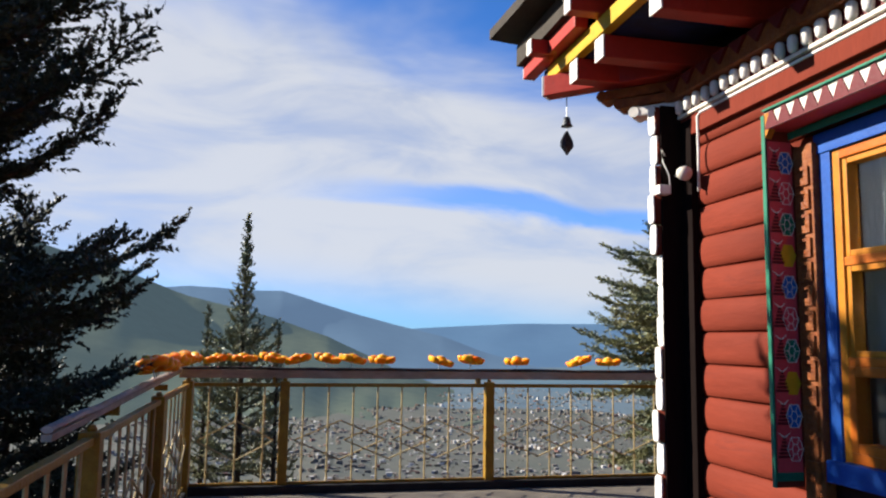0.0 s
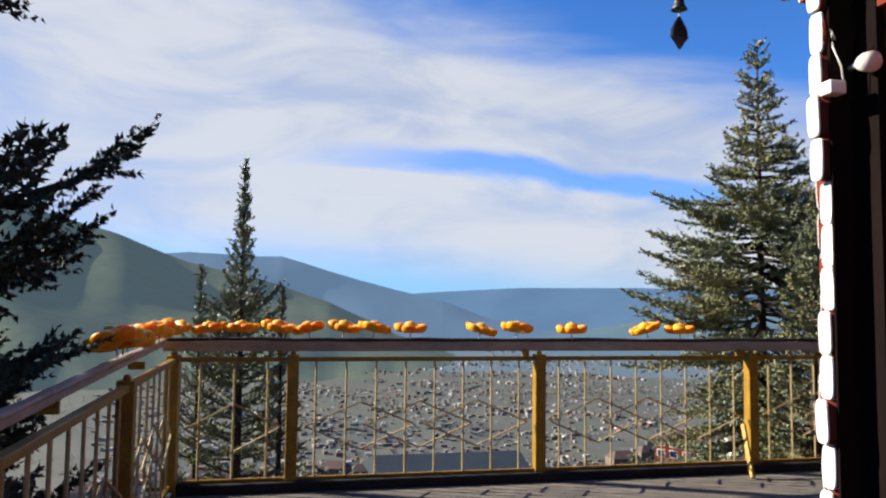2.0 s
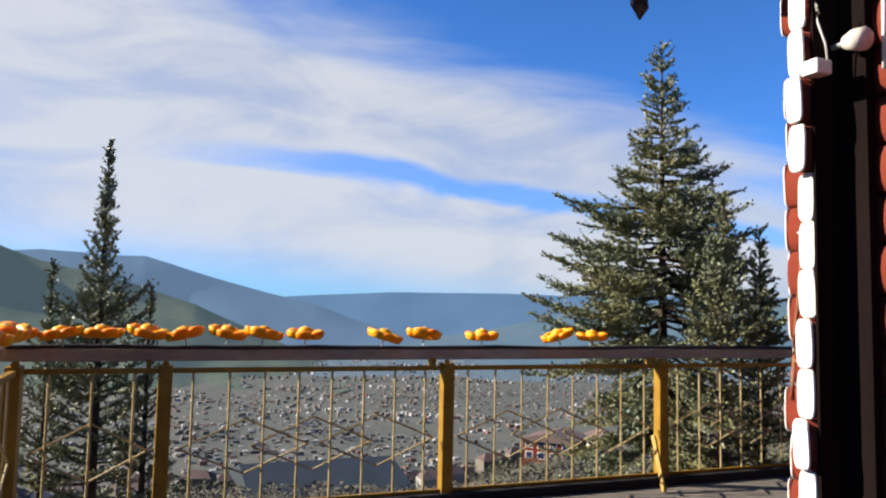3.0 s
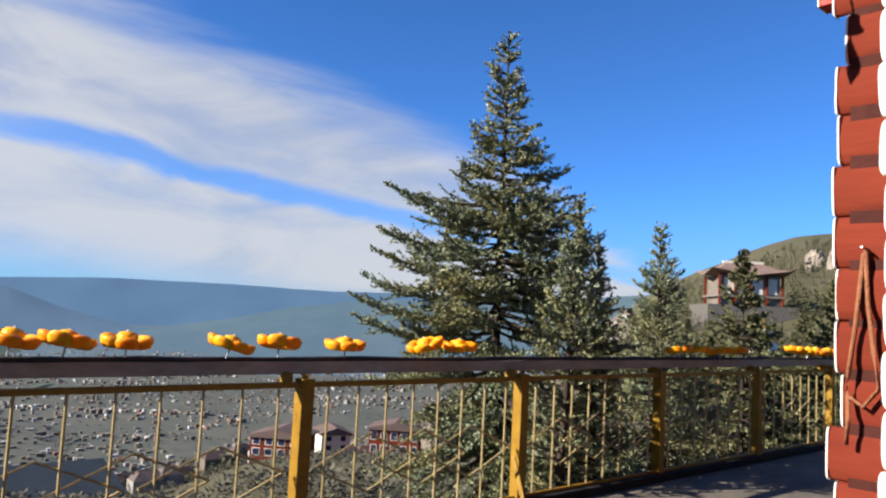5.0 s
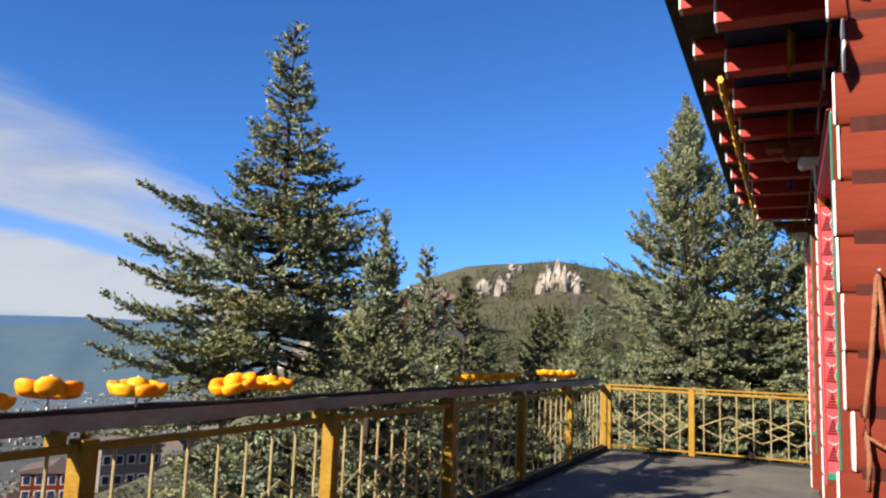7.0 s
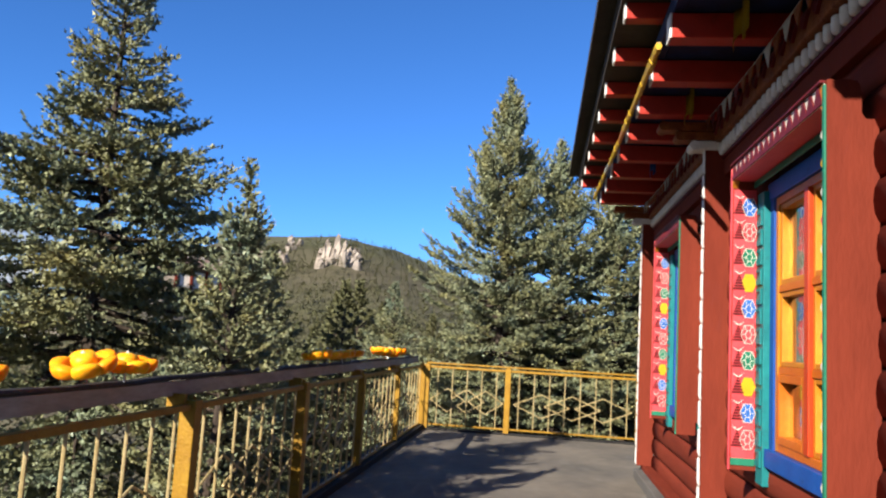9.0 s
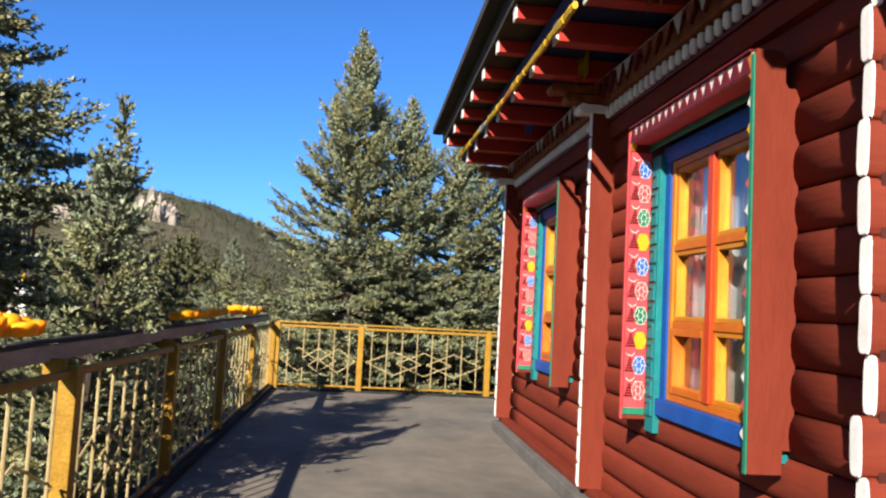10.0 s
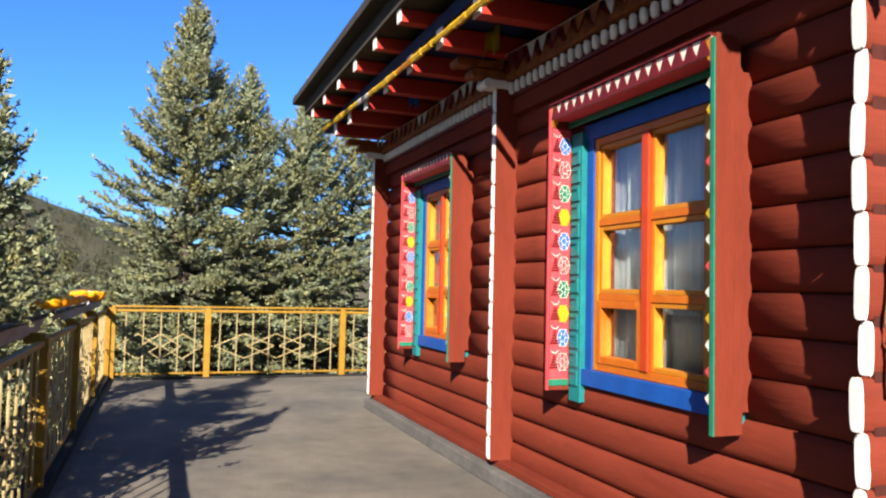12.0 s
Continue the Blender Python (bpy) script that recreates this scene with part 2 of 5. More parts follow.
# Darker copy of the needles: the shade of the side away from the sun.
M_NEEDLE_BACKLIT = mat("dark spruce needles", (0.028, 0.042, 0.0315), 0.6, (0.056, 0.063, 0.0315), 1.6, 0.3, 0, spec=0.3, island=0.4)
M_WOODS = mat("far woods foliage", (0.10, 0.108, 0.05), 0.6, (0.135, 0.122, 0.054), 0.4, 0.3, 0, island=0.35)
M_SCRUB = mat("grey-green scrub", (0.085, 0.085, 0.055), 0.8, (0.13, 0.11, 0.08), 0.15, 0.3, 0, island=0.35)
M_GROUND = mat("hillside grass and scrub", (0.0805, 0.0805, 0.0385), 0.95, (0.119, 0.098, 0.0595), 0.02, 0.35, 0.5, 0.4, detail=10, wear=(0.168, 0.14, 0.112), wear_amt=0.35)
# Valley haze is put into both floors as bluish emission, stronger far out.
M_VALLEY = haze_glow(mat("grey valley floor", (0.056, 0.06, 0.043), 0.95, (0.085, 0.076, 0.056), 0.012, 0.4, 0, detail=10, wear=(0.125, 0.11, 0.09), wear_amt=0.4), (0.12, 0.155, 0.18), 0.14)
M_FARVAL = haze_glow(mat("hazy far valley floor", (0.05, 0.065, 0.07), 1.0, (0.07, 0.08, 0.08), 0.004, 0.3, 0, spec=0), (0.12, 0.18, 0.25), 0.36)
M_SLATE = mat("dark slate roof", (0.0385, 0.049, 0.0595), 0.6, (0.028, 0.035, 0.042), 0.3, 0.2, 0.2, 4)
M_ROCK = mat("pale limestone", (0.434, 0.371, 0.308), 0.9, (0.231, 0.189, 0.154), 0.4, 0.3, 0.6, 2)
def house_paint(name, shades, rough=0.95):
    """House walls: one of several plaster shades for each house, with stains."""
    m = mat(name, shades[0][1], rough, shades[1][1], 0.3, 0.3, 0)
    n, l = m.node_tree.nodes, m.node_tree.links
    b = n["Principled BSDF"]
    ramp = n.new("ShaderNodeValToRGB")
    ramp.color_ramp.interpolation = "CONSTANT"
    while len(ramp.color_ramp.elements) < len(shades):
        ramp.color_ramp.elements.new(0.5)
    for e, (at, col) in zip(ramp.color_ramp.elements, shades):
        e.position, e.color = at, (*col, 1)
    l.new(n.new("ShaderNodeNewGeometry").outputs["Random Per Island"], ramp.inputs["Fac"])
    mix = n.new("ShaderNodeMix")
    mix.data_type = "RGBA"
    mix.inputs["Factor"].default_value = 0.75
    l.new(b.inputs["Base Color"].links[0].from_socket, mix.inputs["A"])
    l.new(ramp.outputs["Color"], mix.inputs["B"]), l.new(mix.outputs["Result"], b.inputs["Base Color"])
    return m


M_TOWN = house_paint("town house walls", ((0.0, (0.10, 0.09, 0.07)), (0.2, (0.15, 0.125, 0.10)), (0.36, (0.12, 0.11, 0.10)), (0.52, (0.20, 0.17, 0.145)), (0.70, (0.30, 0.28, 0.255)), (0.84, (0.48, 0.47, 0.45)), (0.94, (0.19, 0.09, 0.07))))
M_PLASTER = mat("tan plaster wall", (0.22, 0.19, 0.16), 0.95, (0.15, 0.12, 0.10), 0.3, 0.3, 0)
M_TILE = mat("pinkish clay tile roof", (0.26, 0.175, 0.14), 0.9, (0.18, 0.12, 0.10), 0.8, 0.3, 0.3, 4)
M_ROAD = mat("pale concrete road", (0.42, 0.40, 0.37), 0.9, (0.30, 0.28, 0.26), 0.3, 0.25, 0)
M_TREES = mat("valley trees foliage", (0.05, 0.058, 0.034), 0.7, (0.085, 0.08, 0.045), 0.05, 0.3, 0, island=0.35)
M_TROOF = mat("town roofs", (0.12, 0.10, 0.095), 0.9, (0.17, 0.10, 0.08), 0.05, 0.35, 0, island=0.4)
M_GLASS = bpy.data.materials.new("window glass")
M_GLASS.use_nodes = True
_g = M_GLASS.node_tree.nodes["Principled BSDF"]
_g.inputs["Transmission Weight"].default_value, _g.inputs["Roughness"].default_value, _g.inputs["IOR"].default_value = 1.0, 0.02, 1.45
_g.inputs["Base Color"].default_value = (0.93, 0.97, 0.96, 1)


# ---- mesh helpers ----
def bm_box(bm, x0, x1, y0, y1, z0, z1, bevel=0.0):
    vs = [bm.verts.new(p) for p in ((x0, y0, z0), (x1, y0, z0), (x1, y1, z0), (x0, y1, z0), (x0, y0, z1), (x1, y0, z1), (x1, y1, z1), (x0, y1, z1))]
    fs = [bm.faces.new([vs[i] for i in q]) for q in ((3, 2, 1, 0), (4, 5, 6, 7), (0, 1, 5, 4), (1, 2, 6, 5), (2, 3, 7, 6), (3, 0, 4, 7))]
    if bevel:
        es = list({e for f in fs for e in f.edges})
        bmesh.ops.bevel(bm, geom=es, offset=bevel, segments=2, affect="EDGES", profile=0.6)
    return bm


def box(x0, x1, y0, y1, z0, z1, bevel=0.0):
    return bm_box(bmesh.new(), min(x0, x1), max(x0, x1), min(y0, y1), max(y0, y1), min(z0, z1), max(z0, z1), bevel)


def tube(bm, pts, radii, sides=8, flat=1.0):
    """A capped tube along points."""
    pts = [Vector(p) for p in pts]
    if isinstance(radii, (int, float)):
        radii = [radii] * len(pts)
    rings = []
    for i, p in enumerate(pts):
        d = (pts[min(i + 1, len(pts) - 1)] - pts[max(i - 1, 0)]).normalized()
        a = d.cross(Vector((0, 0, 1)))
        a = a.normalized() if a.length > 0.05 else Vector((1, 0, 0))
        b = d.cross(a)
        rings.append([bm.verts.new(p + (a * math.cos(2 * math.pi * k / sides) + b * math.sin(2 * math.pi * k / sides) * flat) * radii[i]) for k in range(sides)])
    for r, s in zip(rings, rings[1:]):
        for k in range(sides):
            bm.faces.new((r[k], r[(k + 1) % sides], s[(k + 1) % sides], s[k]))
    bm.faces.new(rings[0][::-1]), bm.faces.new(rings[-1])
    return bm


def lathe(bm, prof, sides=16, at=(0, 0, 0)):
    """A turned body from (radius, z) pairs."""
    rings = [[bm.verts.new((at[0] + r * math.cos(2 * math.pi * k / sides), at[1] + r * math.sin(2 * math.pi * k / sides), at[2] + z)) for k in range(sides)] for r, z in prof]
    for r, s in zip(rings, rings[1:]):
        for k in range(sides):
            bm.faces.new((r[k], r[(k + 1) % sides], s[(k + 1) % sides], s[k]))
    bm.faces.new(rings[0][::-1]), bm.faces.new(rings[-1])
    return bm


def prism(poly, axis, a, b, bevel=0.0):
    """A flat polygon of (u, v) pairs pushed from a to b along an axis. x: (y, z); y: (x, z); z: (x, y)."""
    bm = bmesh.new()
    put = {"x": lambda u, v, w: (w, u, v), "y": lambda u, v, w: (u, w, v), "z": lambda u, v, w: (u, v, w)}[axis]
    r = [bm.verts.new(put(u, v, a)) for u, v in poly]
    s = [bm.verts.new(put(u, v, b)) for u, v in poly]
    n = len(poly)
    bm.faces.new(r[::-1]), bm.faces.new(s)
    for k in range(n):
        bm.faces.new((r[k], r[(k + 1) % n], s[(k + 1) % n], s[k]))
    bmesh.ops.recalc_face_normals(bm, faces=bm.faces)
    if bevel:
        bmesh.ops.bevel(bm, geom=list(bm.edges), offset=bevel, segments=1, affect="EDGES")
    return bm


def mesh_of(name, bm, material, smooth=False):
    me = bpy.data.meshes.new(name)
    bmesh.ops.recalc_face_normals(bm, faces=bm.faces)
    bm.to_mesh(me)
    bm.free()
    me.materials.append(material)
    if smooth:
        me.polygons.foreach_set("use_smooth", [True] * len(me.polygons))
    return me


def part(name, bm, material, parent=None, label="", smooth=False):
    ob = new(name, bm if isinstance(bm, bpy.types.Mesh) else mesh_of(name, bm, material, smooth))
    ob.parent = parent
    return tagged(ob, label)


def thing(name, label, category, at=None, group="", kind=""):
    ob = new(name)
    if at is not None:
        ob.matrix_basis = at if isinstance(at, Matrix) else Matrix.Translation(at)
    return tagged(ob, label, category, group, kind)


def tri_mesh(name, verts, tris, material):
    me = bpy.data.meshes.new(name)
    verts, tris = np.asarray(verts, np.float32), np.asarray(tris, np.int32)
    me.vertices.add(len(verts)), me.loops.add(tris.size), me.polygons.add(len(tris))
    me.vertices.foreach_set("co", verts.ravel())
    me.loops.foreach_set("vertex_index", tris.ravel())
    me.polygons.foreach_set("loop_start", np.arange(0, tris.size, 3, dtype=np.int32))
    me.update(calc_edges=True)
    me.materials.append(material)
    return me


def rough_line(bm, amount, seed):
    rg = random.Random(seed)
    for v in bm.verts:
        v.co += Vector([rg.uniform(-amount, amount) for _ in range(3)])
    return bm


# ---- ground: one sheet, from the terrace down to the valley and up the wooded hill ----
def ss(x, a, b):
    t = min(1, max(0, (x - a) / (b - a)))
    return t * t * (3 - 2 * t)


def lerp(x, pts):
    for (a, va), (b, vb) in zip(pts, pts[1:]):
        if x <= b:
            return va + (vb - va) * max(0, (x - a) / (b - a))
    return pts[-1][1]


VALLEY = -105.0


def ground_z(x, y):
    r = math.hypot(x, y)
    az = math.degrees(math.atan2(x, y))
    down = lerp(r, ((0, -3.2), (9, -3.4), (40, -8.5), (120, -21), (300, -62), (480, VALLEY), (6000, VALLEY)))
    hill_el = lerp(az, ((40, 0), (52, 1.5), (60, 4.8), (67, 7.3), (74, 8.1), (79, 7.3), (86, 4.9), (94, 3.0), (120, 2.5), (180, 2.5)))
    hz = math.tan(radians(hill_el)) * 300 * ss(r, 40, 300) - 3.4 - ss(r, 10, 45) * 1.5
    hz -= ss(r, 320, 900) * (90 + hz)
    steep = 1 - ss(az, 20, 31)
    down = down * (1 - steep) + lerp(r, ((0, -3.2), (9, -3.6), (40, -10.2), (120, -27.5), (300, -68), (480, VALLEY), (6000, VALLEY))) * steep
    w = ss(az, 38, 60)
    if az < -20:
        side = ss(-az, 20, 60)
        down = down * (1 - side) + (-3.4 - ss(r, 20, 400) * 25) * side
    z = down * (1 - w) + hz * w
    if r > 12:
        z += noise.noise(Vector((x * 0.012, y * 0.012, 3))) * min(7, r * 0.02) + noise.noise(Vector((x * 0.06, y * 0.06, 9))) * min(1.6, r * 0.008)
    return z


def build_ground():
    rings = [0] + [4 * 1.075 ** k for k in range(96)]
    seg = 220
    vs, ts = [(0, 0, -3.2)], []
    for r in rings[1:]:
        for k in range(seg):
            a = 2 * math.pi * k / seg
            x, y = r * math.sin(a), r * math.cos(a)
            vs.append((x, y, ground_z(x, y)))
    for k in range(seg):
        ts.append((0, 1 + (k + 1) % seg, 1 + k))
    for i in range(len(rings) - 2):
        a, b = 1 + i * seg, 1 + (i + 1) * seg
        for k in range(seg):
            q = (k + 1) % seg
            ts += [(a + k, a + q, b + k), (a + q, b + q, b + k)]
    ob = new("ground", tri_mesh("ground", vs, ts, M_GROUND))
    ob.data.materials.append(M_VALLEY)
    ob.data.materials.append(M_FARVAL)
    # Beyond 150 m the valley takes the haze-tinted materials, the stronger past 1150 m.
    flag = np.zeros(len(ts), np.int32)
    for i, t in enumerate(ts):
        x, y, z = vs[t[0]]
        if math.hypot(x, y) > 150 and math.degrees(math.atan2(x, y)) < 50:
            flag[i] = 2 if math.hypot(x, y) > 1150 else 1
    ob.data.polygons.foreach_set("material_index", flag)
    ob.data.polygons.foreach_set("use_smooth", [True] * len(ob.data.polygons))
    tagged(ob, "scrubby hillside falling away to a wide valley", "ground", kind="structure")


build_ground()


def ridge_range(name, label, dist, profile, bottom, material, rough, depth=300, seed=1):
    """A far mountain range: a ridged slope whose crest follows elevation angles by bearing."""
    vs, ts, rows = [], [], 10
    az0, az1 = profile[0][0], profile[-1][0]
    n = int((az1 - az0) * 6)
    for i in range(n + 1):
        az = az0 + (az1 - az0) * i / n
        crest = math.tan(radians(lerp(az, profile))) * dist
        for j in range(rows + 1):
            u = j / rows
            rr = dist - depth * (1 - u) + noise.noise(Vector((az * 0.2, u * 2, seed))) * depth * 0.15
            z = bottom + (crest - bottom) * u ** 1.15
            z += (noise.noise(Vector((az * 0.16, u * 1.5, seed + 5))) * 0.5 + noise.noise(Vector((az * 0.5, u * 4, seed + 7))) * 0.2) * rough * dist * 0.01 * (0.35 + 0.65 * (1 - u))
            vs.append((rr * math.sin(radians(az)), rr * math.cos(radians(az)), z))
    for i in range(n):
        for j in range(rows):
            a, b = i * (rows + 1) + j, (i + 1) * (rows + 1) + j
            ts += [(a, b, a + 1), (b, b + 1, a + 1)]
    ob = new(name, tri_mesh(name, vs, ts, material))
    ob.data.polygons.foreach_set("use_smooth", [True] * len(ob.data.polygons))
    tagged(ob, label, "mountain", kind="structure")


# Aerial haze is put into the range colours: bluish base plus emission.
M_R1 = haze_glow(mat("near range haze green", (0.044, 0.056, 0.036), 1.0, (0.08, 0.084, 0.048), 0.006, 0.4, 0, spec=0, detail=10), (0.09, 0.13, 0.15), 0.32)
M_R2 = haze_glow(mat("middle range haze blue", (0.024, 0.04, 0.056), 1.0, (0.032, 0.048, 0.064), 0.003, 0.2, 0, spec=0), (0.11, 0.175, 0.27), 0.48)
M_R3 = haze_glow(mat("far range haze blue", (0.016, 0.032, 0.048), 1.0, (0.024, 0.04, 0.056), 0.003, 0.2, 0, spec=0), (0.11, 0.195, 0.33), 0.46)
M_R4 = haze_glow(mat("valley side haze", (0.024, 0.04, 0.04), 1.0, (0.04, 0.052, 0.044), 0.004, 0.3, 0, spec=0), (0.11, 0.175, 0.26), 0.46)
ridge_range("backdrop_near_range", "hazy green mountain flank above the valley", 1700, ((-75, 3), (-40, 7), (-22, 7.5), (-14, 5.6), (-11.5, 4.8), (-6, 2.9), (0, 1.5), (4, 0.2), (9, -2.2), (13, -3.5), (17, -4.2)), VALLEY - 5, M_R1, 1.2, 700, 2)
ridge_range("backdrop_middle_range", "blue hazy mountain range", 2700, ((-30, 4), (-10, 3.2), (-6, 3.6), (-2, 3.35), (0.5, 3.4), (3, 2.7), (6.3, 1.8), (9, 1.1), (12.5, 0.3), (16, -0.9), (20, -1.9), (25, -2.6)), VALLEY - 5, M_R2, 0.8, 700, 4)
ridge_range("backdrop_far_range", "far mountain range tinted pale blue by haze", 3900, ((-12, -1.0), (-2, 0.0), (4, 0.3), (9, 0.7), (13, 1.05), (19, 1.35), (27, 1.4), (34, 1.25), (41, 1.5), (48, 1.3), (56, 1.5), (70, 2)), VALLEY - 5, M_R3, 0.5, 700, 6)
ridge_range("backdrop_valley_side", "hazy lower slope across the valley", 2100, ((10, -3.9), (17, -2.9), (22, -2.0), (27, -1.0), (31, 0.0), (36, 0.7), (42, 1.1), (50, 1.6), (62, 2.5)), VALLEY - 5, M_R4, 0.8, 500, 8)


# ---- terrace ----
FX0, FX1, FY0, FY1 = -3.02, 10.46, -9.0, 3.26
floor = part("floor", box(FX0, FX1, FY0, FY1, -0.3, 0), M_FLOOR)
tagged(floor, "grey worn felt terrace floor with patches", "floor", kind="structure")
tw = part("wall_terrace", box(FX0 + 0.1, FX1 - 0.1, FY0 + 0.1, FY1 - 0.1, -4.2, -0.3), M_STONE)
tagged(tw, "grey concrete retaining wall under the terrace", "wall", kind="structure")
for nm, q in (("kerb_north", (FX0, FX1, FY1 - 0.2, FY1, 0, 0.075)), ("kerb_west", (FX0, FX0 + 0.2, FY0, FY1 - 0.2, 0, 0.05)), ("kerb_east", (FX1 - 0.16, FX1, FY0, FY1 - 0.2, 0, 0.03))):
    tagged(part(nm, box(*q, bevel=0.01), M_KERB), "low black kerb along the terrace edge", "kerb", kind="structure")

# ---- building: walls, logs, windows ----
AX, CY = 0.38, -0.045          # outer faces of the west and north log walls
PITCH, THICK = 0.19, 0.08
CEND_X, AEND_Y = 0.195, 0.162   # log ends that stand out past the corner
BX1, BY0 = 7.12, -8.6
WIN_Z0, WIN_Z1 = 0.95, 2.36


def log_mesh(name, length, seed, thick=THICK):
    """A rounded squared log along x from 0, outer face towards +y, centred on z."""
    rg = random.Random(seed)
    bm, rings, n = bmesh.new(), [], max(2, int(length / 0.5))
    for i in range(n + 1):
        w = rg.uniform(-0.004, 0.004)
        ring = []
        for k in range(12):
            a = 2 * math.pi * k / 12
            c, s = math.cos(a), math.sin(a)
            y = math.copysign(abs(c) ** 0.95, c) * (thick / 2 + w)
            z = math.copysign(abs(s) ** 0.92, s) * (PITCH / 2 + w * 0.4)
            ring.append(bm.verts.new((length * i / n, y - thick / 2, z)))
        rings.append(ring)
    for r, s in zip(rings, rings[1:]):
        for k in range(12):
            bm.faces.new((r[k], r[(k + 1) % 12], s[(k + 1) % 12], s[k]))
    bm.faces.new(rings[0]), bm.faces.new(rings[-1])
    return mesh_of(name, bm, M_LOG, True)


def end_mesh(thick):
    bm, ring, back = bmesh.new(), [], []
    for k in range(20):
        a = 2 * math.pi * k / 20
        c, s = math.cos(a), math.sin(a)
        y, z = math.copysign(abs(c) ** 0.4, c) * thick * 0.51 - thick / 2, math.copysign(abs(s) ** 0.55, s) * PITCH * 0.505
        ring.append(bm.verts.new((-0.005, (y + thick / 2) * 0.94 - thick / 2, z * 0.95)))
        back.append(bm.verts.new((0.002, y, z)))
    bm.faces.new(ring)
    for k in range(20):
        bm.faces.new((ring[k], ring[(k + 1) % 20], back[(k + 1) % 20], back[k]))
    bm.faces.new(back[::-1])
    return mesh_of("log_end", bm, M_WHITE)


# windows: (start, end) of the opening along the wall
WEST_WIN = ((-2.46, -1.40),)
NORTH_WIN = ((1.42, 2.48), (4.70, 5.64))


def wall_core(name, label, horizontal, span, wins, face):
    ob = thing(name, label, "wall", kind="structure")
    cuts = [span[0]] + [v for w in wins for v in w] + [span[1]]
    pieces = []
    for i in range(0, len(cuts), 2):
        pieces.append((cuts[i], cuts[i + 1], 0, 3.15))
    for a, b in wins:
        pieces += [(a, b, 0, WIN_Z0), (a, b, WIN_Z1, 3.15)]
    bm = bmesh.new()
    for a, b, z0, z1 in pieces:
        if horizontal:
            bm_box(bm, a, b, face - 0.30, face - 0.055, z0, z1)
        else:
            bm_box(bm, face + 0.055, face + 0.30, a, b, z0, z1)
    part("core", bm, M_WALL, ob)
    return ob


wall_w = wall_core("wall_west", "red painted log wall with white log ends", False, (BY0, CY - 0.06), WEST_WIN, AX)
wall_n = wall_core("wall_north", "red painted log wall with carved windows", True, (AX + 0.06, BX1), NORTH_WIN, CY)


def lay_logs(parent, a0, a1, wins, place, offset, ends, seed, thick=THICK):
    rg, cache, end = random.Random(seed), {}, end_mesh(thick)
    z = 0.2 + offset
    while z < 3.02:
        spans = [(a0, a1)]
        for w0, w1 in wins:
            if WIN_Z0 - 0.1 < z < WIN_Z1 + 0.16:
                spans = [s for p, q in spans for s in (((p, w0 - 0.12), (w1 + 0.12, q)) if p < w0 < q else ((p, q),))]
        for i, (p, q) in enumerate(spans):
            jog = rg.uniform(-0.03, 0.03) if p == a0 else 0
            key = (round(q - p, 3), rg.randrange(2))
            if key not in cache:
                cache[key] = log_mesh("log", q - p, len(cache) + seed, thick)
            ob = new("log", cache[key])
            ob.parent = parent
            ob.matrix_basis = place(p + jog, z, rg.uniform(-0.006, 0.006))
            if p == a0 and ends:
                e = new("log_end", end)
                e.parent = parent
                e.matrix_basis = place(p + jog, z, 0) @ pose(0, 0, 0, rg.uniform(-3, 3), 0, rg.uniform(-4, 4))
        z += PITCH


# north wall logs run east from the corner; west wall logs run south from it
lay_logs(wall_n, CEND_X, BX1 - 0.08, NORTH_WIN, lambda a, z, d: pose(a, CY + d, z), 0.0, True, 11)
lay_logs(wall_w, -AEND_Y, -BY0 - 0.05, tuple((-b, -a) for a, b in WEST_WIN), lambda a, z, d: pose(AX + d, -a, z, 0, 0, -90) @ Matrix.Diagonal((1, -1, 1, 1)), 0.095, True, 23, 0.056)

# Two added dark strips where the log corner is only in shade.
cb = part("corner_board", box(CEND_X + 0.012, AX - 0.002, CY - THICK - 0.016, CY - THICK - 0.002, 0.115, 2.95, 0.003), M_CORNER_SHADE)
sb = part("corner_board", box(AX - 0.04, AX + 0.004, -0.262, CY - THICK - 0.017, 0.115, 2.84, 0.003), M_CORNER_SHADE)
tagged(sb, "flat black strip standing for shade on the wall beside the corner", "board", kind="structure")
# Unseen filler, added to stop sun leaking between the protruding logs.
part("corner_core", box(AX + 0.012, AX + 0.044, CY + 0.002, AEND_Y - 0.04, 0.17, 2.95), M_WALL, wall_w)
tagged(cb, "flat black strip standing for shade on the protruding log corner", "board", kind="structure")

# other sides close the house
tagged(part("wall_east", box(BX1 - 0.25, BX1 - 0.002, BY0, CY - 0.31, 0, 3.15), M_BOARD), "plain red board wall of the house", "wall", kind="structure")
tagged(part("wall_south", box(AX + 0.31, BX1 - 0.26, BY0, BY0 + 0.2, 0, 3.15), M_BOARD), "plain red board wall of the house", "wall", kind="structure")
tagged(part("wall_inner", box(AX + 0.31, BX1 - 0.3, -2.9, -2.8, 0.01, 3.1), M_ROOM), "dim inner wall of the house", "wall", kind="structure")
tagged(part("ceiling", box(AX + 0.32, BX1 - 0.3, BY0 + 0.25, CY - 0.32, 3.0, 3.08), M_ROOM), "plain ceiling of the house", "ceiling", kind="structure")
pl = thing("plinth", "grey concrete plinth with a red base board under the log wall", "plinth", kind="structure")
part("base_stone", box(AX - 0.02, BX1 + 0.12, CY - 0.1, 0.13, 0, 0.11, 0.012), M_STONE, pl)
part("base_board", box(AX + 0.1, BX1 + 0.08, CY - 0.05, 0.05, 0.112, 0.165, 0.008), M_BOARD, pl)
part("base_stone", box(AX - 0.16, AX - 0.022, BY0, 0.13, 0, 0.11, 0.012), M_STONE, pl)


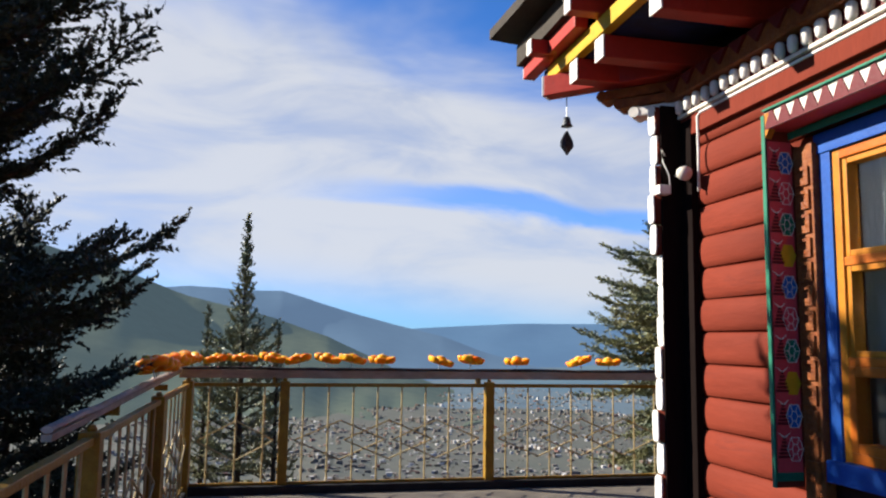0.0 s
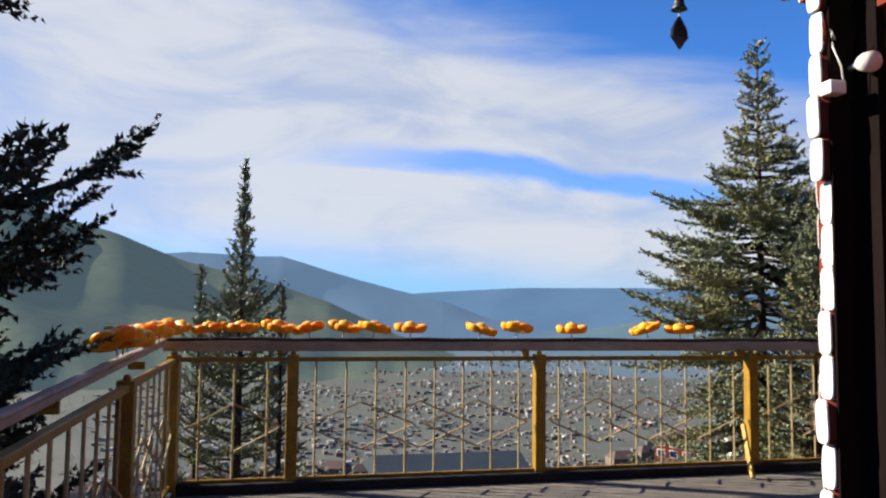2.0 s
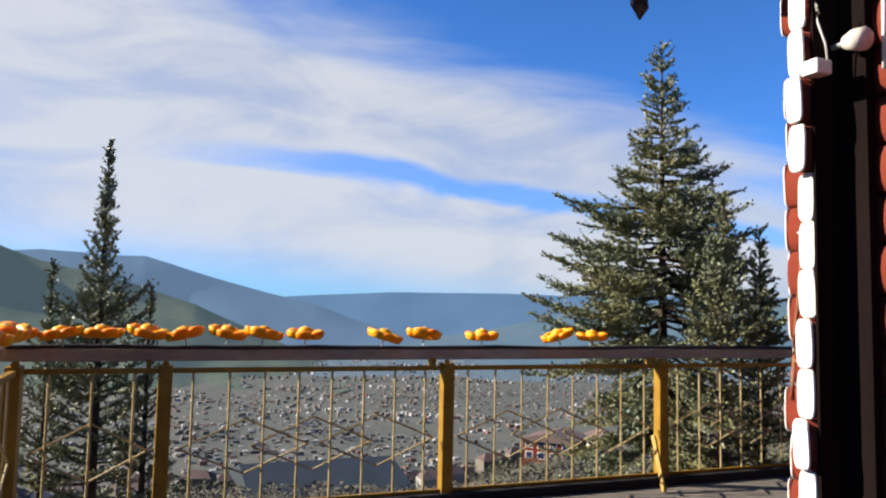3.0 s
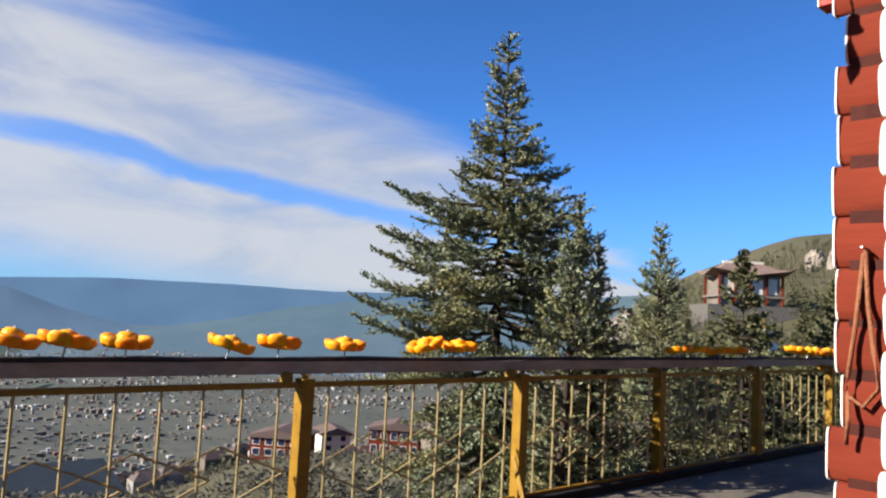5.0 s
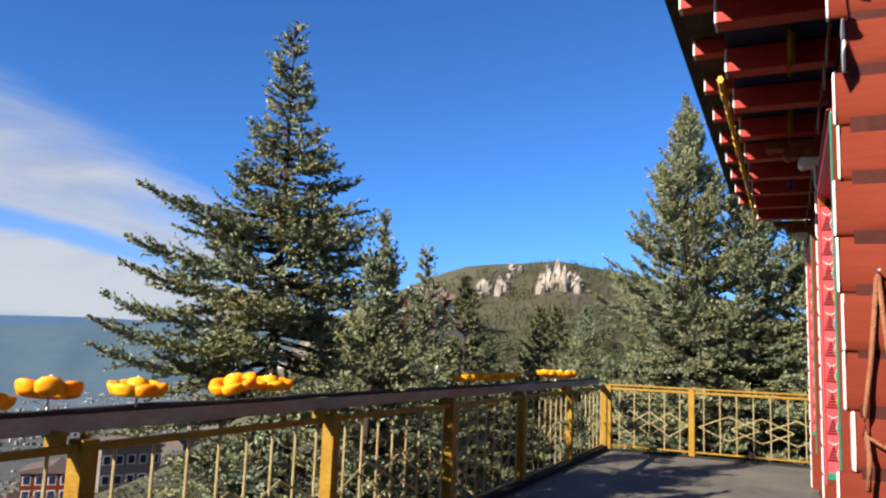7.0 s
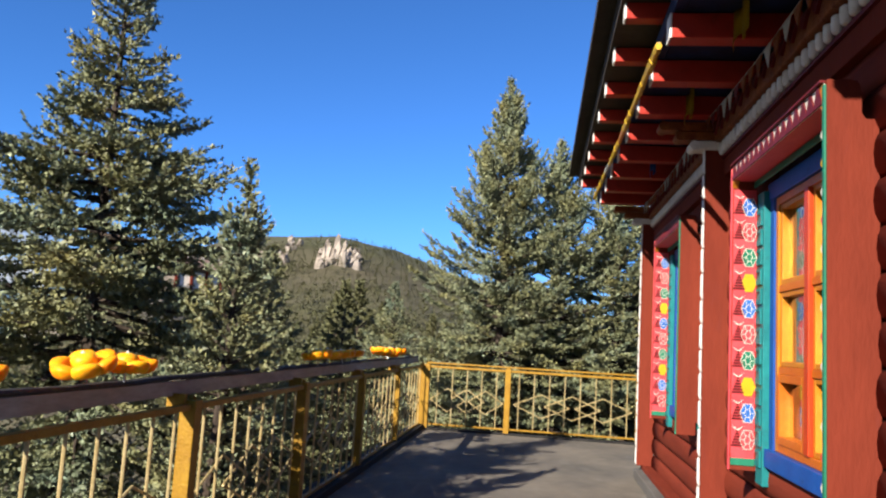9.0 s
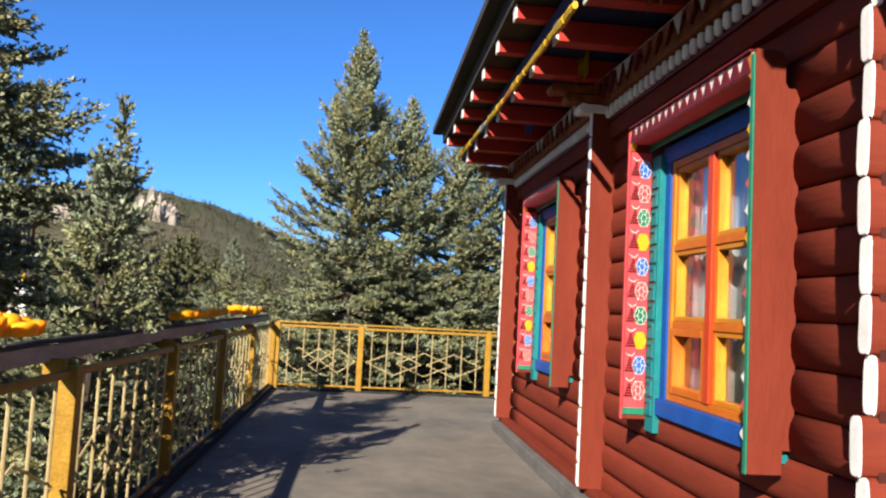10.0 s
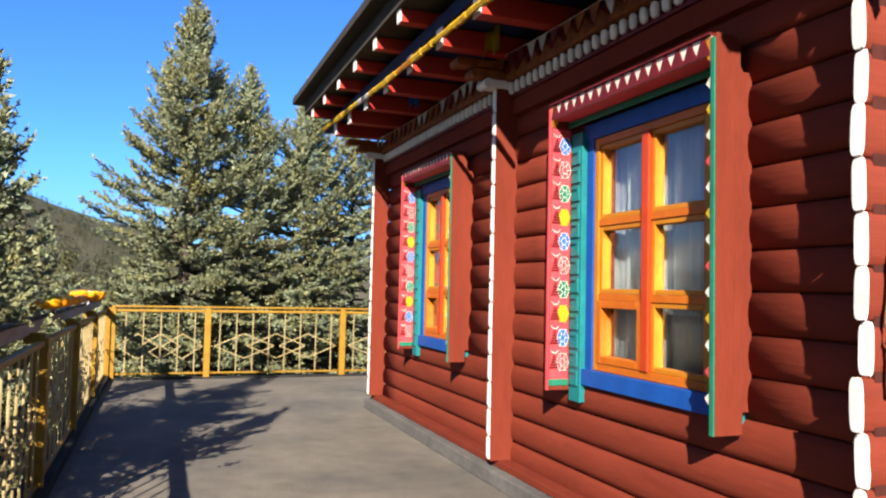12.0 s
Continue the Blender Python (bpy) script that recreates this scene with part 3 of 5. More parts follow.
# ---- pilasters that cover the ends of the cross walls ----
def pilaster(x, w):
    ob = thing("pilaster", "flat red board pilaster with a white scalloped front edge", "pilaster", (x, 0, 0), "pilasters of the log wall")
    part("panel", box(0, w, CY - 0.02, 0.115, 0.165, 2.95, 0.004), M_BOARD, ob)
    rg, bm, z = random.Random(int(x * 10)), bmesh.new(), 0.18
    while z < 2.9:
        h = rg.uniform(0.16, 0.2)
        tube(bm, [(w * 0.45, 0.118, z), (w * 0.45, 0.124, z + 0.02), (w * 0.45, 0.124, z + h - 0.02), (w * 0.45, 0.118, z + h)], [w * 0.45, w * 0.54, w * 0.52, w * 0.44], 8, 0.3)
        z += h
    part("white_edge", bm, M_WHITE, ob, "white painted scalloped edge")
    return ob


pilaster(3.60, 0.055)
pilaster(7.04, 0.06)


# ---- carved windows ----
def window(name, label, width, at, strip):
    """A two-leaf window in a projecting painted case. Local x runs along the wall, y out of it, z up; 0 is the log face."""
    W, z0, z1 = width, WIN_Z0, WIN_Z1
    ob = thing(name, label, "window", at, kind="structure")
    out, side = 0.18, 0.22
    # side boards of the case: notched at the top, stepped at the foot
    prof = ((0.03, 0.80), (out, 0.80), (out, 2.60), (0.085, 2.60), (0.055, 2.585), (0.045, 2.55), (0.045, 2.46), (0.03, 2.435), (-0.02, 2.435), (-0.02, 0.90), (0.03, 0.90))
    for sx in (-1, 1):
        xi = -side if sx < 0 else W + side
        b = part("case_side", prism(prof, "x", xi - 0.028 if sx < 0 else xi, xi if sx < 0 else xi + 0.028, 0.003), M_BOARD, ob)
        part("front_edge", box(xi - 0.024 if sx < 0 else xi - 0.003, xi + 0.003 if sx < 0 else xi + 0.024, out + 0.001, out + 0.010, 0.80, 2.58, 0.003), M_GREEN if sx < 0 or strip is M_CARVE else M_PINK, ob, "painted front edge")
        # painted pattern on the inner side: stacked stepped lozenges
        d = -1 if sx > 0 else 1
        xs = xi + d * 0.006
        zc, i = 0.90, 0
        cols = (M_PINK, M_LBLUE, M_YELLOW, M_GREEN)
        part("pattern_board", box(xi, xi + d * 0.005, 0.045, out - 0.004, 0.86, 2.45), M_PINK, ob, "red board with painted lozenges")
        part("pattern_foot", box(xi, xi + d * 0.007, 0.045, out - 0.002, 0.83, 0.87), M_GREEN, ob)
        while zc < 2.33:
            h = 0.152
            m = cols[i % 4]
            ca, zm, ra = 0.085, zc + h * 0.5, 0.041
            hexa = [(ca + ra * 1.05 * math.cos(math.pi * k / 3), zm + ra * 1.5 * math.sin(math.pi * k / 3)) for k in range(6)]
            part("lozenge", prism(hexa, "x", xs, xs + d * 0.003), m, ob)
            if m is not M_YELLOW:
                # white net of lines over the painted cell
                bm = bmesh.new()
                inner = [(ca + (u - ca) * 0.42, zm + (v - zm) * 0.42) for u, v in hexa]
                for k in range(6):
                    for p, q in ((hexa[k], hexa[(k + 1) % 6]), (inner[k], inner[(k + 1) % 6]), (inner[k], hexa[k])):
                        tube(bm, [(xs + d * 0.0035, *p), (xs + d * 0.0035, *q)], 0.0017, 4)
                part("net", bm, M_CREAM, ob, "white net of painted lines")
            # stepped pyramids along the outer edge, between pale triangles
            cy_ = out - 0.038
            part("star", prism(((cy_ - 0.034, zc + h * 1.01), (cy_ - 0.018, zc + h * 0.9), (cy_ - 0.003, zc + h * 0.82), (cy_ + 0.014, zc + h * 0.9), (cy_ + 0.032, zc + h * 1.01), (cy_ - 0.003, zc + h * 0.87)), "x", xs, xs + d * 0.003), M_CREAM, ob)
            for s in range(6):
                hw = 0.006 + 0.0056 * s
                zz = zc + h * 0.78 - s * 0.0165
                part("step_mark", box(xs, xs + d * 0.004, cy_ - hw, min(out - 0.005, cy_ + hw), zz, zz + 0.0115), M_MAROON, ob)
            zc += h
            i += 1
        part("corner_cap", prism(((xi - 0.002 * d, 2.46), (xi + d * 0.075, 2.545), (xi + d * 0.075, 2.585), (xi - 0.002 * d, 2.585)), "y", out - 0.03, out + 0.006), M_AMBER, ob)
        # teal carved strip, then blue reveal
        t0, t1 = sorted((xi + d * 0.012, xi + d * 0.142))
        part("teal_strip", box(t0, t1, -0.02, 0.04, 0.74 if sx > 0 else 0.84, z1 + 0.06, 0.004), strip, ob, "carved strip")
        z = 0.84
        while z < z1 - 0.06:
            part("carved_key", prism(((t0 + 0.02, z), (t1 - 0.02, z), (t1 - 0.02, z + 0.035), (t0 + 0.045, z + 0.035), (t0 + 0.045, z + 0.075), (t1 - 0.02, z + 0.075), (t1 - 0.02, z + 0.09), (t0 + 0.02, z + 0.09)), "y", 0.041, 0.052), strip, ob)
            z += 0.115
        b0, b1 = sorted((xi + d * 0.144, xi + d * 0.217))
        part("blue_reveal", box(b0, b1, -0.06, 0.005, z0 - 0.1, z1 + 0.09, 0.003), M_BLUE, ob, "blue painted reveal")
        # small carved teeth along the inner front edge
        z = 0.92
        k = 0
        while z < 2.42 and sx < 0:
            part("tooth", prism(((xi, z), (xi + d * 0.038, z + 0.04), (xi, z + 0.08)), "y", out - 0.014, out + 0.004), (M_CREAM, M_PINK, M_CREAM, M_YELLOW)[k % 4], ob)
            z += 0.118
            k += 1
    # head: blue board, green moulding, toothed red valance, top board
    part("head_blue", box(0 - 0.1, W + 0.1, -0.06, 0.012, z1 + 0.002, z1 + 0.1, 0.003), M_BLUE, ob)
    part("head_green", box(-side, W + side, 0.05, 0.06, z1 + 0.102, z1 + 0.14, 0.004), M_GREEN, ob)
    part("head_red", box(-side, W + side, 0.05, 0.18, z1 + 0.142, z1 + 0.18, 0.004), M_PINK, ob)
    part("head_top", box(-side, W + side, 0.05, out - 0.002, z1 + 0.182, z1 + 0.232, 0.003), M_PINK, ob)
    part("head_lip", box(-side, W + side, 0.05, out + 0.02, z1 + 0.233, z1 + 0.245, 0.003), M_MAROON if strip is M_TEAL else M_GREEN, ob)
    part("valance_board", box(-side, W + side, 0.18, 0.184, z1 + 0.144, z1 + 0.23), M_CREAM, ob, "pale board behind the red teeth")
    x, k = -side + 0.01, 0
    step = (W + 2 * side - 0.02) / 16
    while k < 16:
        part("valance_tooth", prism(((x, z1 + 0.144), (x + step, z1 + 0.144), (x + step * 0.98, z1 + 0.16), (x + step * 0.62, z1 + 0.229), (x + step * 0.38, z1 + 0.229), (x + step * 0.02, z1 + 0.16)), "y", 0.1842, 0.19), M_MAROON, ob)
        x += step
        k += 1
    part("sill_blue", box(-0.1, W + 0.1, -0.06, 0.03, z0 - 0.1, z0 - 0.002, 0.004), M_BLUE, ob, "blue painted sill board")
    # frame and sashes
    y0, y1, fw = -0.09, -0.005, 0.045
    fr = part("window_frame", box(0, fw, y0, y1, z0, z1, 0.004), M_AMBER, ob)
    part("stile", box(W - fw, W, y0, y1, z0, z1, 0.004), M_AMBER, ob)
    part("head_rail", box(fw, W - fw, y0, y1, z1 - fw, z1, 0.004), M_ORANGE, ob)
    part("bottom_rail", box(fw, W - fw, y0, y1, z0, z0 + fw, 0.004), M_ORANGE, ob)
    part("mullion", box(W / 2 - 0.032, W / 2 + 0.032, y0, y1 + 0.012, z0 + fw, z1 - fw, 0.005), M_VERMIL, ob, "vermilion centre post")
    lo, hi = z0 + fw, z1 - fw
    rows = (lo, lo + (hi - lo) * 0.30, lo + (hi - lo) * 0.64, hi)
    for xa, xb in ((fw, W / 2 - 0.032), (W / 2 + 0.032, W - fw)):
        for k in (1, 2):
            part("glazing_bar", box(xa, xb, y0 + 0.005, y1 - 0.004, rows[k] - 0.02, rows[k] + 0.02, 0.003), M_ORANGE, ob)
        for k in range(3):
            za, zb = rows[k] + (0.02 if k else 0), rows[k + 1] - (0.02 if k < 2 else 0)
            open_leaf = k == 0 and xa > fw
            s = 0.03 if not open_leaf else 0.045
            bm = bmesh.new()
            for q in ((xa, xa + s, za, zb), (xb - s, xb, za, zb), (xa + s, xb - s, za, za + s), (xa + s, xb - s, zb - s, zb)):
                bm_box(bm, q[0] + 0.001, q[1] - 0.001, y0 + 0.01, y1 - (0.012 if not open_leaf else -0.006), q[2] + 0.001, q[3] - 0.001, 0.004)
            part("sash", bm, M_AMBER if not open_leaf else M_ORANGE, ob)
            g = part("pane", box(xa + s - 0.004, xb - s + 0.004, y0 + 0.03, y0 + 0.036, za + s - 0.004, zb - s + 0.004), M_GLASS, ob)
            g.visible_shadow = False
    # curtain behind the glass
    bm, cols = bmesh.new(), 60
    for xa, xb in ((0.0, W * 0.5), (W * 0.5, W)):
        prev = None
        for i in range(cols + 1):
            u = i / cols
            x = xa + (xb - xa) * u
            y = -0.17 + 0.012 * math.sin(u * 23 + xa * 7) + 0.006 * math.sin(u * 51)
            cur = [bm.verts.new((x, y, zz)) for zz in (z0 - 0.05, z0 + 0.75 + 0.1 * math.sin(u * 5 + xa), z1 + 0.02)]
            if prev:
                for a in range(2):
                    bm.faces.new((prev[a], cur[a], cur[a + 1], prev[a + 1]))
            prev = cur
    bmesh.ops.solidify(bm, geom=list(bm.faces), thickness=0.004)
    cu_ = part("curtain", bm, M_CURTAIN, None, smooth=True)
    cu_.matrix_basis = ob.matrix_basis
    tagged(cu_, "pale hanging curtain behind the window panes", "curtain")
    return ob


LBL_WIN = "orange and yellow two-leaf window in a carved painted case"
window("window_1", LBL_WIN, 1.06, pose(1.42, CY, 0), M_TEAL)
window("window_2", LBL_WIN, 0.94, pose(4.70, CY, 0), M_TEAL)
window("window_3", LBL_WIN, 1.06, pose(AX, -2.46, 0, 0, 0, 90), M_CARVE)


# ---- cornice with dentils ----
def cornice(name, length, at, moulding):
    """Local x along the wall, y outward."""
    ob = thing(name, "carved orange-brown cornice beam with a row of white dentils", "cornice", at, kind="structure")
    part("shadow_board", box(0, length, -0.03, 0.035, 2.74, 2.865, 0.004), M_BOARD, ob)
    part("thin_moulding", box(0, length, 0.0, 0.055, 2.866, 2.888, 0.004), moulding, ob)
    part("carved_beam", box(0, length, -0.03, 0.10, 2.985, 3.10, 0.012), M_CARVE, ob)
    part("dentil_back", box(0, length, -0.03, 0.03, 2.889, 2.984), M_MAROON, ob)
    me = None
    x = 0.05
    while x < length - 0.04:
        if me is None:
            bm = bmesh.new()
            lathe(bm, ((0.013, 0.0), (0.024, 0.012), (0.027, 0.045), (0.025, 0.078), (0.015, 0.088)), 8)
            me = mesh_of("dentil", bm, M_WHITE, True)
        d = new("dentil", me)
        d.parent = ob
        d.matrix_basis = pose(x, 0.055, 2.891)
        x += 0.098
    me = None
    x = 0.1
    while x < length - 0.1:
        if me is None:
            me = mesh_of("carved_tooth", prism(((-0.075, 3.10), (0, 3.025), (0.075, 3.10)), "y", 0.101, 0.118), M_MAROON)
        d = new("carved_tooth", me)
        d.parent = ob
        d.matrix_basis = pose(x, 0, 0)
        x += 0.17
    return ob


cornice("trim_cornice_north", 6.72, pose(AX, CY, 0), M_MAROON)
cornice("trim_cornice_west", 8.4, pose(AX, CY - 8.4, 0, 0, 0, 90), M_CREAM)


# ---- eaves: two layers of rafters, fascia, roof ----
def beam(name, label, length, w, h, at, group):
    ob = thing(name, label, "beam", at, group)
    part("timber", box(0, length - 0.012, -w / 2, w / 2, 0, h, 0.006), M_RED, ob)
    part("white_end", box(length - 0.011, length, -w / 2 - 0.001, w / 2 + 0.001, -0.001, h + 0.001, 0.004), M_WHITE, ob, "white painted end")
    return ob


LB, UB = "red painted eaves beam with a white end", "small red painted upper rafter with a white end"
first = beam("eaves_beam", LB, 0.95, 0.12, 0.14, pose(0.72, -0.32, 3.14, 0, 0, 90), "lower eaves beams")
x = 1.42
while x < 7.6:
    copy_thing(first, pose(x, -0.32, 3.14, 0, 0, 90))
    x += 0.69
y = -0.3
copy_thing(first, pose(0.67, 0.10, 3.14, 0, 0, 180))
while y > -7.5:
    copy_thing(first, pose(0.67, y, 3.14, 0, 0, 180))
    y -= 0.69
copy_thing(first, pose(0.42, -0.28, 3.14, 0, 0, 135) @ Matrix.Diagonal((1.12, 1, 1, 1)))
upper = beam("upper_rafter", UB, 1.0, 0.09, 0.10, pose(1.05, -0.16, 3.395, 0, 0, 90), "upper eaves rafters")
x = -0.33
while x < 7.6:
    if abs(x - 1.05) > 0.1:
        copy_thing(upper, pose(x, -0.16, 3.395, 0, 0, 90))
    x += 0.69
y = 0.35
while y > -7.5:
    copy_thing(upper, pose(0.5, y, 3.395, 0, 0, 180))
    y -= 0.69
fa = thing("fascia", "painted fascia boards above the eaves beams, yellow on the west side", "fascia", kind="structure")
part("north_board", box(-0.29, 7.62, 0.55, 0.615, 3.285, 3.39, 0.006), M_UNDER, fa)
part("west_board", box(-0.29, -0.225, -7.6, 0.549, 3.285, 3.39, 0.006), M_YELLOW, fa)
bd = thing("soffit", "dark blue boarding between the eaves beams", "soffit", kind="structure")
part("north_boarding", box(-0.22, 7.6, CY, 0.548, 3.286, 3.32), M_UNDER, bd)
part("west_boarding", box(-0.22, AX, -7.6, CY - 0.002, 3.286, 3.32), M_UNDER, bd)
part("north_upper_boarding", box(-0.42, 7.66, 0.3, 0.86, 3.50, 3.655), M_ROOF, bd)
part("west_upper_boarding", box(-0.42, 0.2, -7.6, 0.298, 3.50, 3.655), M_ROOF, bd)


def build_roof():
    ob = thing("roof", "low weathered grey-brown roof with deep eaves", "roof", kind="structure")
    bm = bmesh.new()
    ex0, ex1, ey0, ey1 = -0.60, 7.88, -9.3, 0.975
    n = 16
    def edge(u):
        return 3.66 + 0.075 * max(0, 1 - u / 1.5) ** 2
    outer = []
    for i in range(n + 1):
        u = i / n
        outer.append((ex0, ey0 + (ey1 - ey0) * u))
    for i in range(1, n + 1):
        u = i / n
        outer.append((ex0 + (ex1 - ex0) * u, ey1))
    outer += [(ex1, ey0)]
    cx, cy = 4.0, -4.3
    lo, hi, inn = [], [], []
    for px, py in outer:
        dcorner = math.hypot(px - ex0, py - ey1)
        z = edge(dcorner)
        lo.append(bm.verts.new((px, py, z)))
        hi.append(bm.verts.new((px, py, z + 0.075)))
        inn.append(bm.verts.new((cx + (px - cx) * 0.25, cy + (py - cy) * 0.25, 4.9)))
    m = len(outer)
    for k in range(m):
        q = (k + 1) % m
        bm.faces.new((lo[k], lo[q], hi[q], hi[k]))
        bm.faces.new((hi[k], hi[q], inn[q], inn[k]))
    bm.faces.new(inn)
    bm.faces.new(lo[::-1])
    part("roof_slab", bm, M_ROOF, ob)
    return ob


build_roof()
# carved brackets on pilaster heads and the corner
def bracket(x, y, turn):
    ob = thing("bracket", "orange carved cloud-shaped bracket under the eaves", "bracket", pose(x, y, 2.93, 0, 0, turn), "carved eaves brackets")
    for i, (l, zz) in enumerate(((0.20, 0.0), (0.30, 0.07), (0.42, 0.14))):
        bm = bmesh.new()
        bm_box(bm, -0.07, 0.07, -0.1, l, zz, zz + 0.065, 0.012)
        tube(bm, [(-0.075, l, zz + 0.03), (0.075, l, zz + 0.03)], 0.036, 10)
        part("tier", bm, (M_WHITE, M_CARVE, M_ORANGE)[i] if i == 0 else M_CARVE, ob)
    return ob


bracket(3.645, 0.0, 0)
bracket(7.085, 0.0, 0)
bracket(AX - 0.06, CY + 0.02, 45)


# ---- things on the corner: bell, cable, lamp, rope ----
def wind_bell():
    ob = thing("wind_bell", "dark bronze wind bell with a leaf-shaped clapper hung from the eaves", "bell", (-0.20, 0.41, 0))
    bm = bmesh.new()
    tube(bm, [(0, 0, 3.14), (0, 0, 2.985)], 0.004, 6)
    part("cord", bm, M_STEEL, ob)
    bm = lathe(bmesh.new(), ((0.008, 3.0), (0.02, 2.995), (0.026, 2.97), (0.03, 2.95), (0.042, 2.932), (0.036, 2.93)), 14)
    part("bell", bm, M_BRONZE, ob, smooth=True)
    bm = tube(bmesh.new(), [(0, 0, 2.94), (0, 0, 2.895)], 0.003, 6)
    part("link", bm, M_STEEL, ob)
    bm = tube(bmesh.new(), [(0, 0, 2.90), (0, 0, 2.875), (0, 0, 2.83), (0, 0, 2.79), (0, 0, 2.765), (0, 0, 2.73)], [0.006, 0.022, 0.046, 0.05, 0.03, 0.006], 10, 0.3)
    part("clapper", bm, M_BRONZE, ob, "leaf-shaped metal clapper")


wind_bell()


def curve_tube(name, pts, r, material, label, category):
    bm = tube(bmesh.new(), pts, r, 8)
    return tagged(part(name, bm, material, None, smooth=True), label, category)


curve_tube("cable", [(AX - 0.035, -4.5, 2.84), (AX - 0.035, -2.0, 2.845), (AX - 0.035, -0.37, 2.85), (AX - 0.04, -0.345, 2.83), (AX - 0.035, -0.34, 2.6), (AX - 0.035, -0.335, 2.37)], 0.009, M_WHITE, "white cable conduit fixed to the log wall", "cable")
curve_tube("wire", [(0.22, -0.16, 2.62), (0.19, -0.17, 2.66), (0.20, -0.17, 2.58), (0.24, -0.17, 2.5), (0.25, -0.17, 2.42)], 0.004, M_WHITE, "thin loose white wire on the log corner", "wire")


def flood_lamp():
    ob = thing("flood_lamp", "small white wall lamp on the log corner", "lamp", (0.30, -0.22, 2.50))
    part("housing", tube(bmesh.new(), [(0, 0, 0), (-0.02, -0.05, -0.01), (-0.03, -0.09, -0.02)], [0.03, 0.042, 0.045], 12), M_CREAM, ob, smooth=True)
    part("arm", tube(bmesh.new(), [(0, 0.0, 0), (0.0, 0.07, 0.0)], 0.012, 8), M_STEEL, ob)


flood_lamp()
cl = thing("cable_clamp", "white plastic cable clamp on a log end", "clamp", (0.20, -0.16, 2.40))
part("body", box(-0.04, 0.04, -0.04, 0.04, -0.03, 0.03, 0.01), M_WHITE, cl)
rp = thing("rope", "tan rope looped on a nail on the log corner", "rope", (AX - 0.012, 0.06, 0))
part("rope_loop", tube(bmesh.new(), [(0, 0.0, 1.78), (-0.012, -0.012, 1.6), (-0.014, -0.03, 1.42), (-0.016, -0.05, 1.3), (-0.02, 0.0, 1.235), (-0.018, 0.055, 1.27), (-0.016, 0.05, 1.34), (-0.012, 0.03, 1.5), (-0.004, 0.005, 1.77)], 0.008, 8), M_ROPE, rp, smooth=True)
part("rope_tail", tube(bmesh.new(), [(-0.02, 0.05, 1.27), (-0.03, 0.045, 1.2), (-0.03, 0.05, 1.1)], 0.008, 8), M_ROPE, rp, smooth=True)
part("nail", tube(bmesh.new(), [(0.03, 0, 1.785), (-0.04, 0, 1.79)], 0.005, 6), M_STEEL, rp)


# ---- bunting under the eaves ----
def bunting(x0, x1, y, z, sag, n, name="bunting"):
    ob = thing(name, "string of faded triangular cloth pennants under the eaves", "bunting", (0, y, 0))
    pts = []
    for i in range(25):
        u = i / 24
        pts.append((x0 + (x1 - x0) * u, 0, z - sag * 4 * u * (1 - u)))
    part("string", tube(bmesh.new(), pts, 0.004, 5), M_CLOTH, ob)
    rg = random.Random(int(x0 * 10) + 5)
    for i in range(n):
        u = (i + 0.5) / n
        px, pz = x0 + (x1 - x0) * u, z - sag * 4 * u * (1 - u)
        w, h = 0.06, rg.uniform(0.10, 0.13)
        bm = prism(((px - w, pz), (px + w, pz), (px + rg.uniform(-0.02, 0.02), pz - h)), "y", -0.003, 0.003)
        part("pennant", bm, rg.choice((M_CLOTH, M_CARVE, M_CLOTH, M_CARVE, M_MAROON)), ob)
    return ob


bunting(0.7, 3.6, 0.12, 3.15, 0.05, 18)
bunting(3.7, 7.0, 0.12, 3.15, 0.05, 20)
for cx_, m_, cc in ((1.95, M_YELLOW, "yellow"), (3.35, M_YELLOW, "yellow"), (5.1, M_LBLUE, "blue")):
    bm, prev = bmesh.new(), None
    for i in range(13):
        u = i / 12
        cur = [bm.verts.new((cx_ - 0.14 + 0.28 * u, 0.28 + 0.02 * math.sin(u * 9), zz - 0.02 * math.sin(u * 7) * k)) for k, zz in enumerate((3.28, 3.2, 3.1))]
        if prev:
            for a in range(2):
                bm.faces.new((prev[a], cur[a], cur[a + 1], prev[a + 1]))
        prev = cur
    bmesh.ops.solidify(bm, geom=list(bm.faces), thickness=0.003)
    tagged(part("prayer_flag", bm, m_, None, smooth=True), cc + " cloth prayer flag hung between the eaves beams", "flag", "prayer flags")


def flag_string():
    ob = thing("flag_string", "string of narrow folded yellow and white prayer flags under the eaves", "flags", (0, 0.665, 0))
    def at(u):
        return (2.2 + 5.3 * u, 0.0, 3.17 + 0.15 * u - 0.02 * math.sin(u * math.pi) ** 2)
    part("string", tube(bmesh.new(), [at(i / 30) for i in range(31)], 0.005, 5), M_CLOTH, ob)
    rg = random.Random(12)
    seq = (M_YELLOW, M_YELLOW, M_YELLOW, M_YELLOW, M_AMBER, M_YELLOW, M_YELLOW, M_CLOTH, M_YELLOW, M_YELLOW, M_YELLOW, M_YELLOW)
    n = 24
    for i in range(n):
        u0, u1 = (i + 0.005) / n, (i + 0.998) / n
        pts, rad = [], []
        w = rg.uniform(0.018, 0.027)
        for k in range(6):
            q = u0 + (u1 - u0) * k / 5
            x, y, z = at(q)
            pts.append((x, y + rg.uniform(-0.003, 0.003), z - w * 0.8 + rg.uniform(-0.003, 0.003)))
            rad.append(w * rg.uniform(0.85, 1.05))
        part("flag", tube(bmesh.new(), pts, rad, 6, 1.3), seq[i * len(seq) // n], ob)


flag_string()


# ---- fence ----
POST_H = 1.04


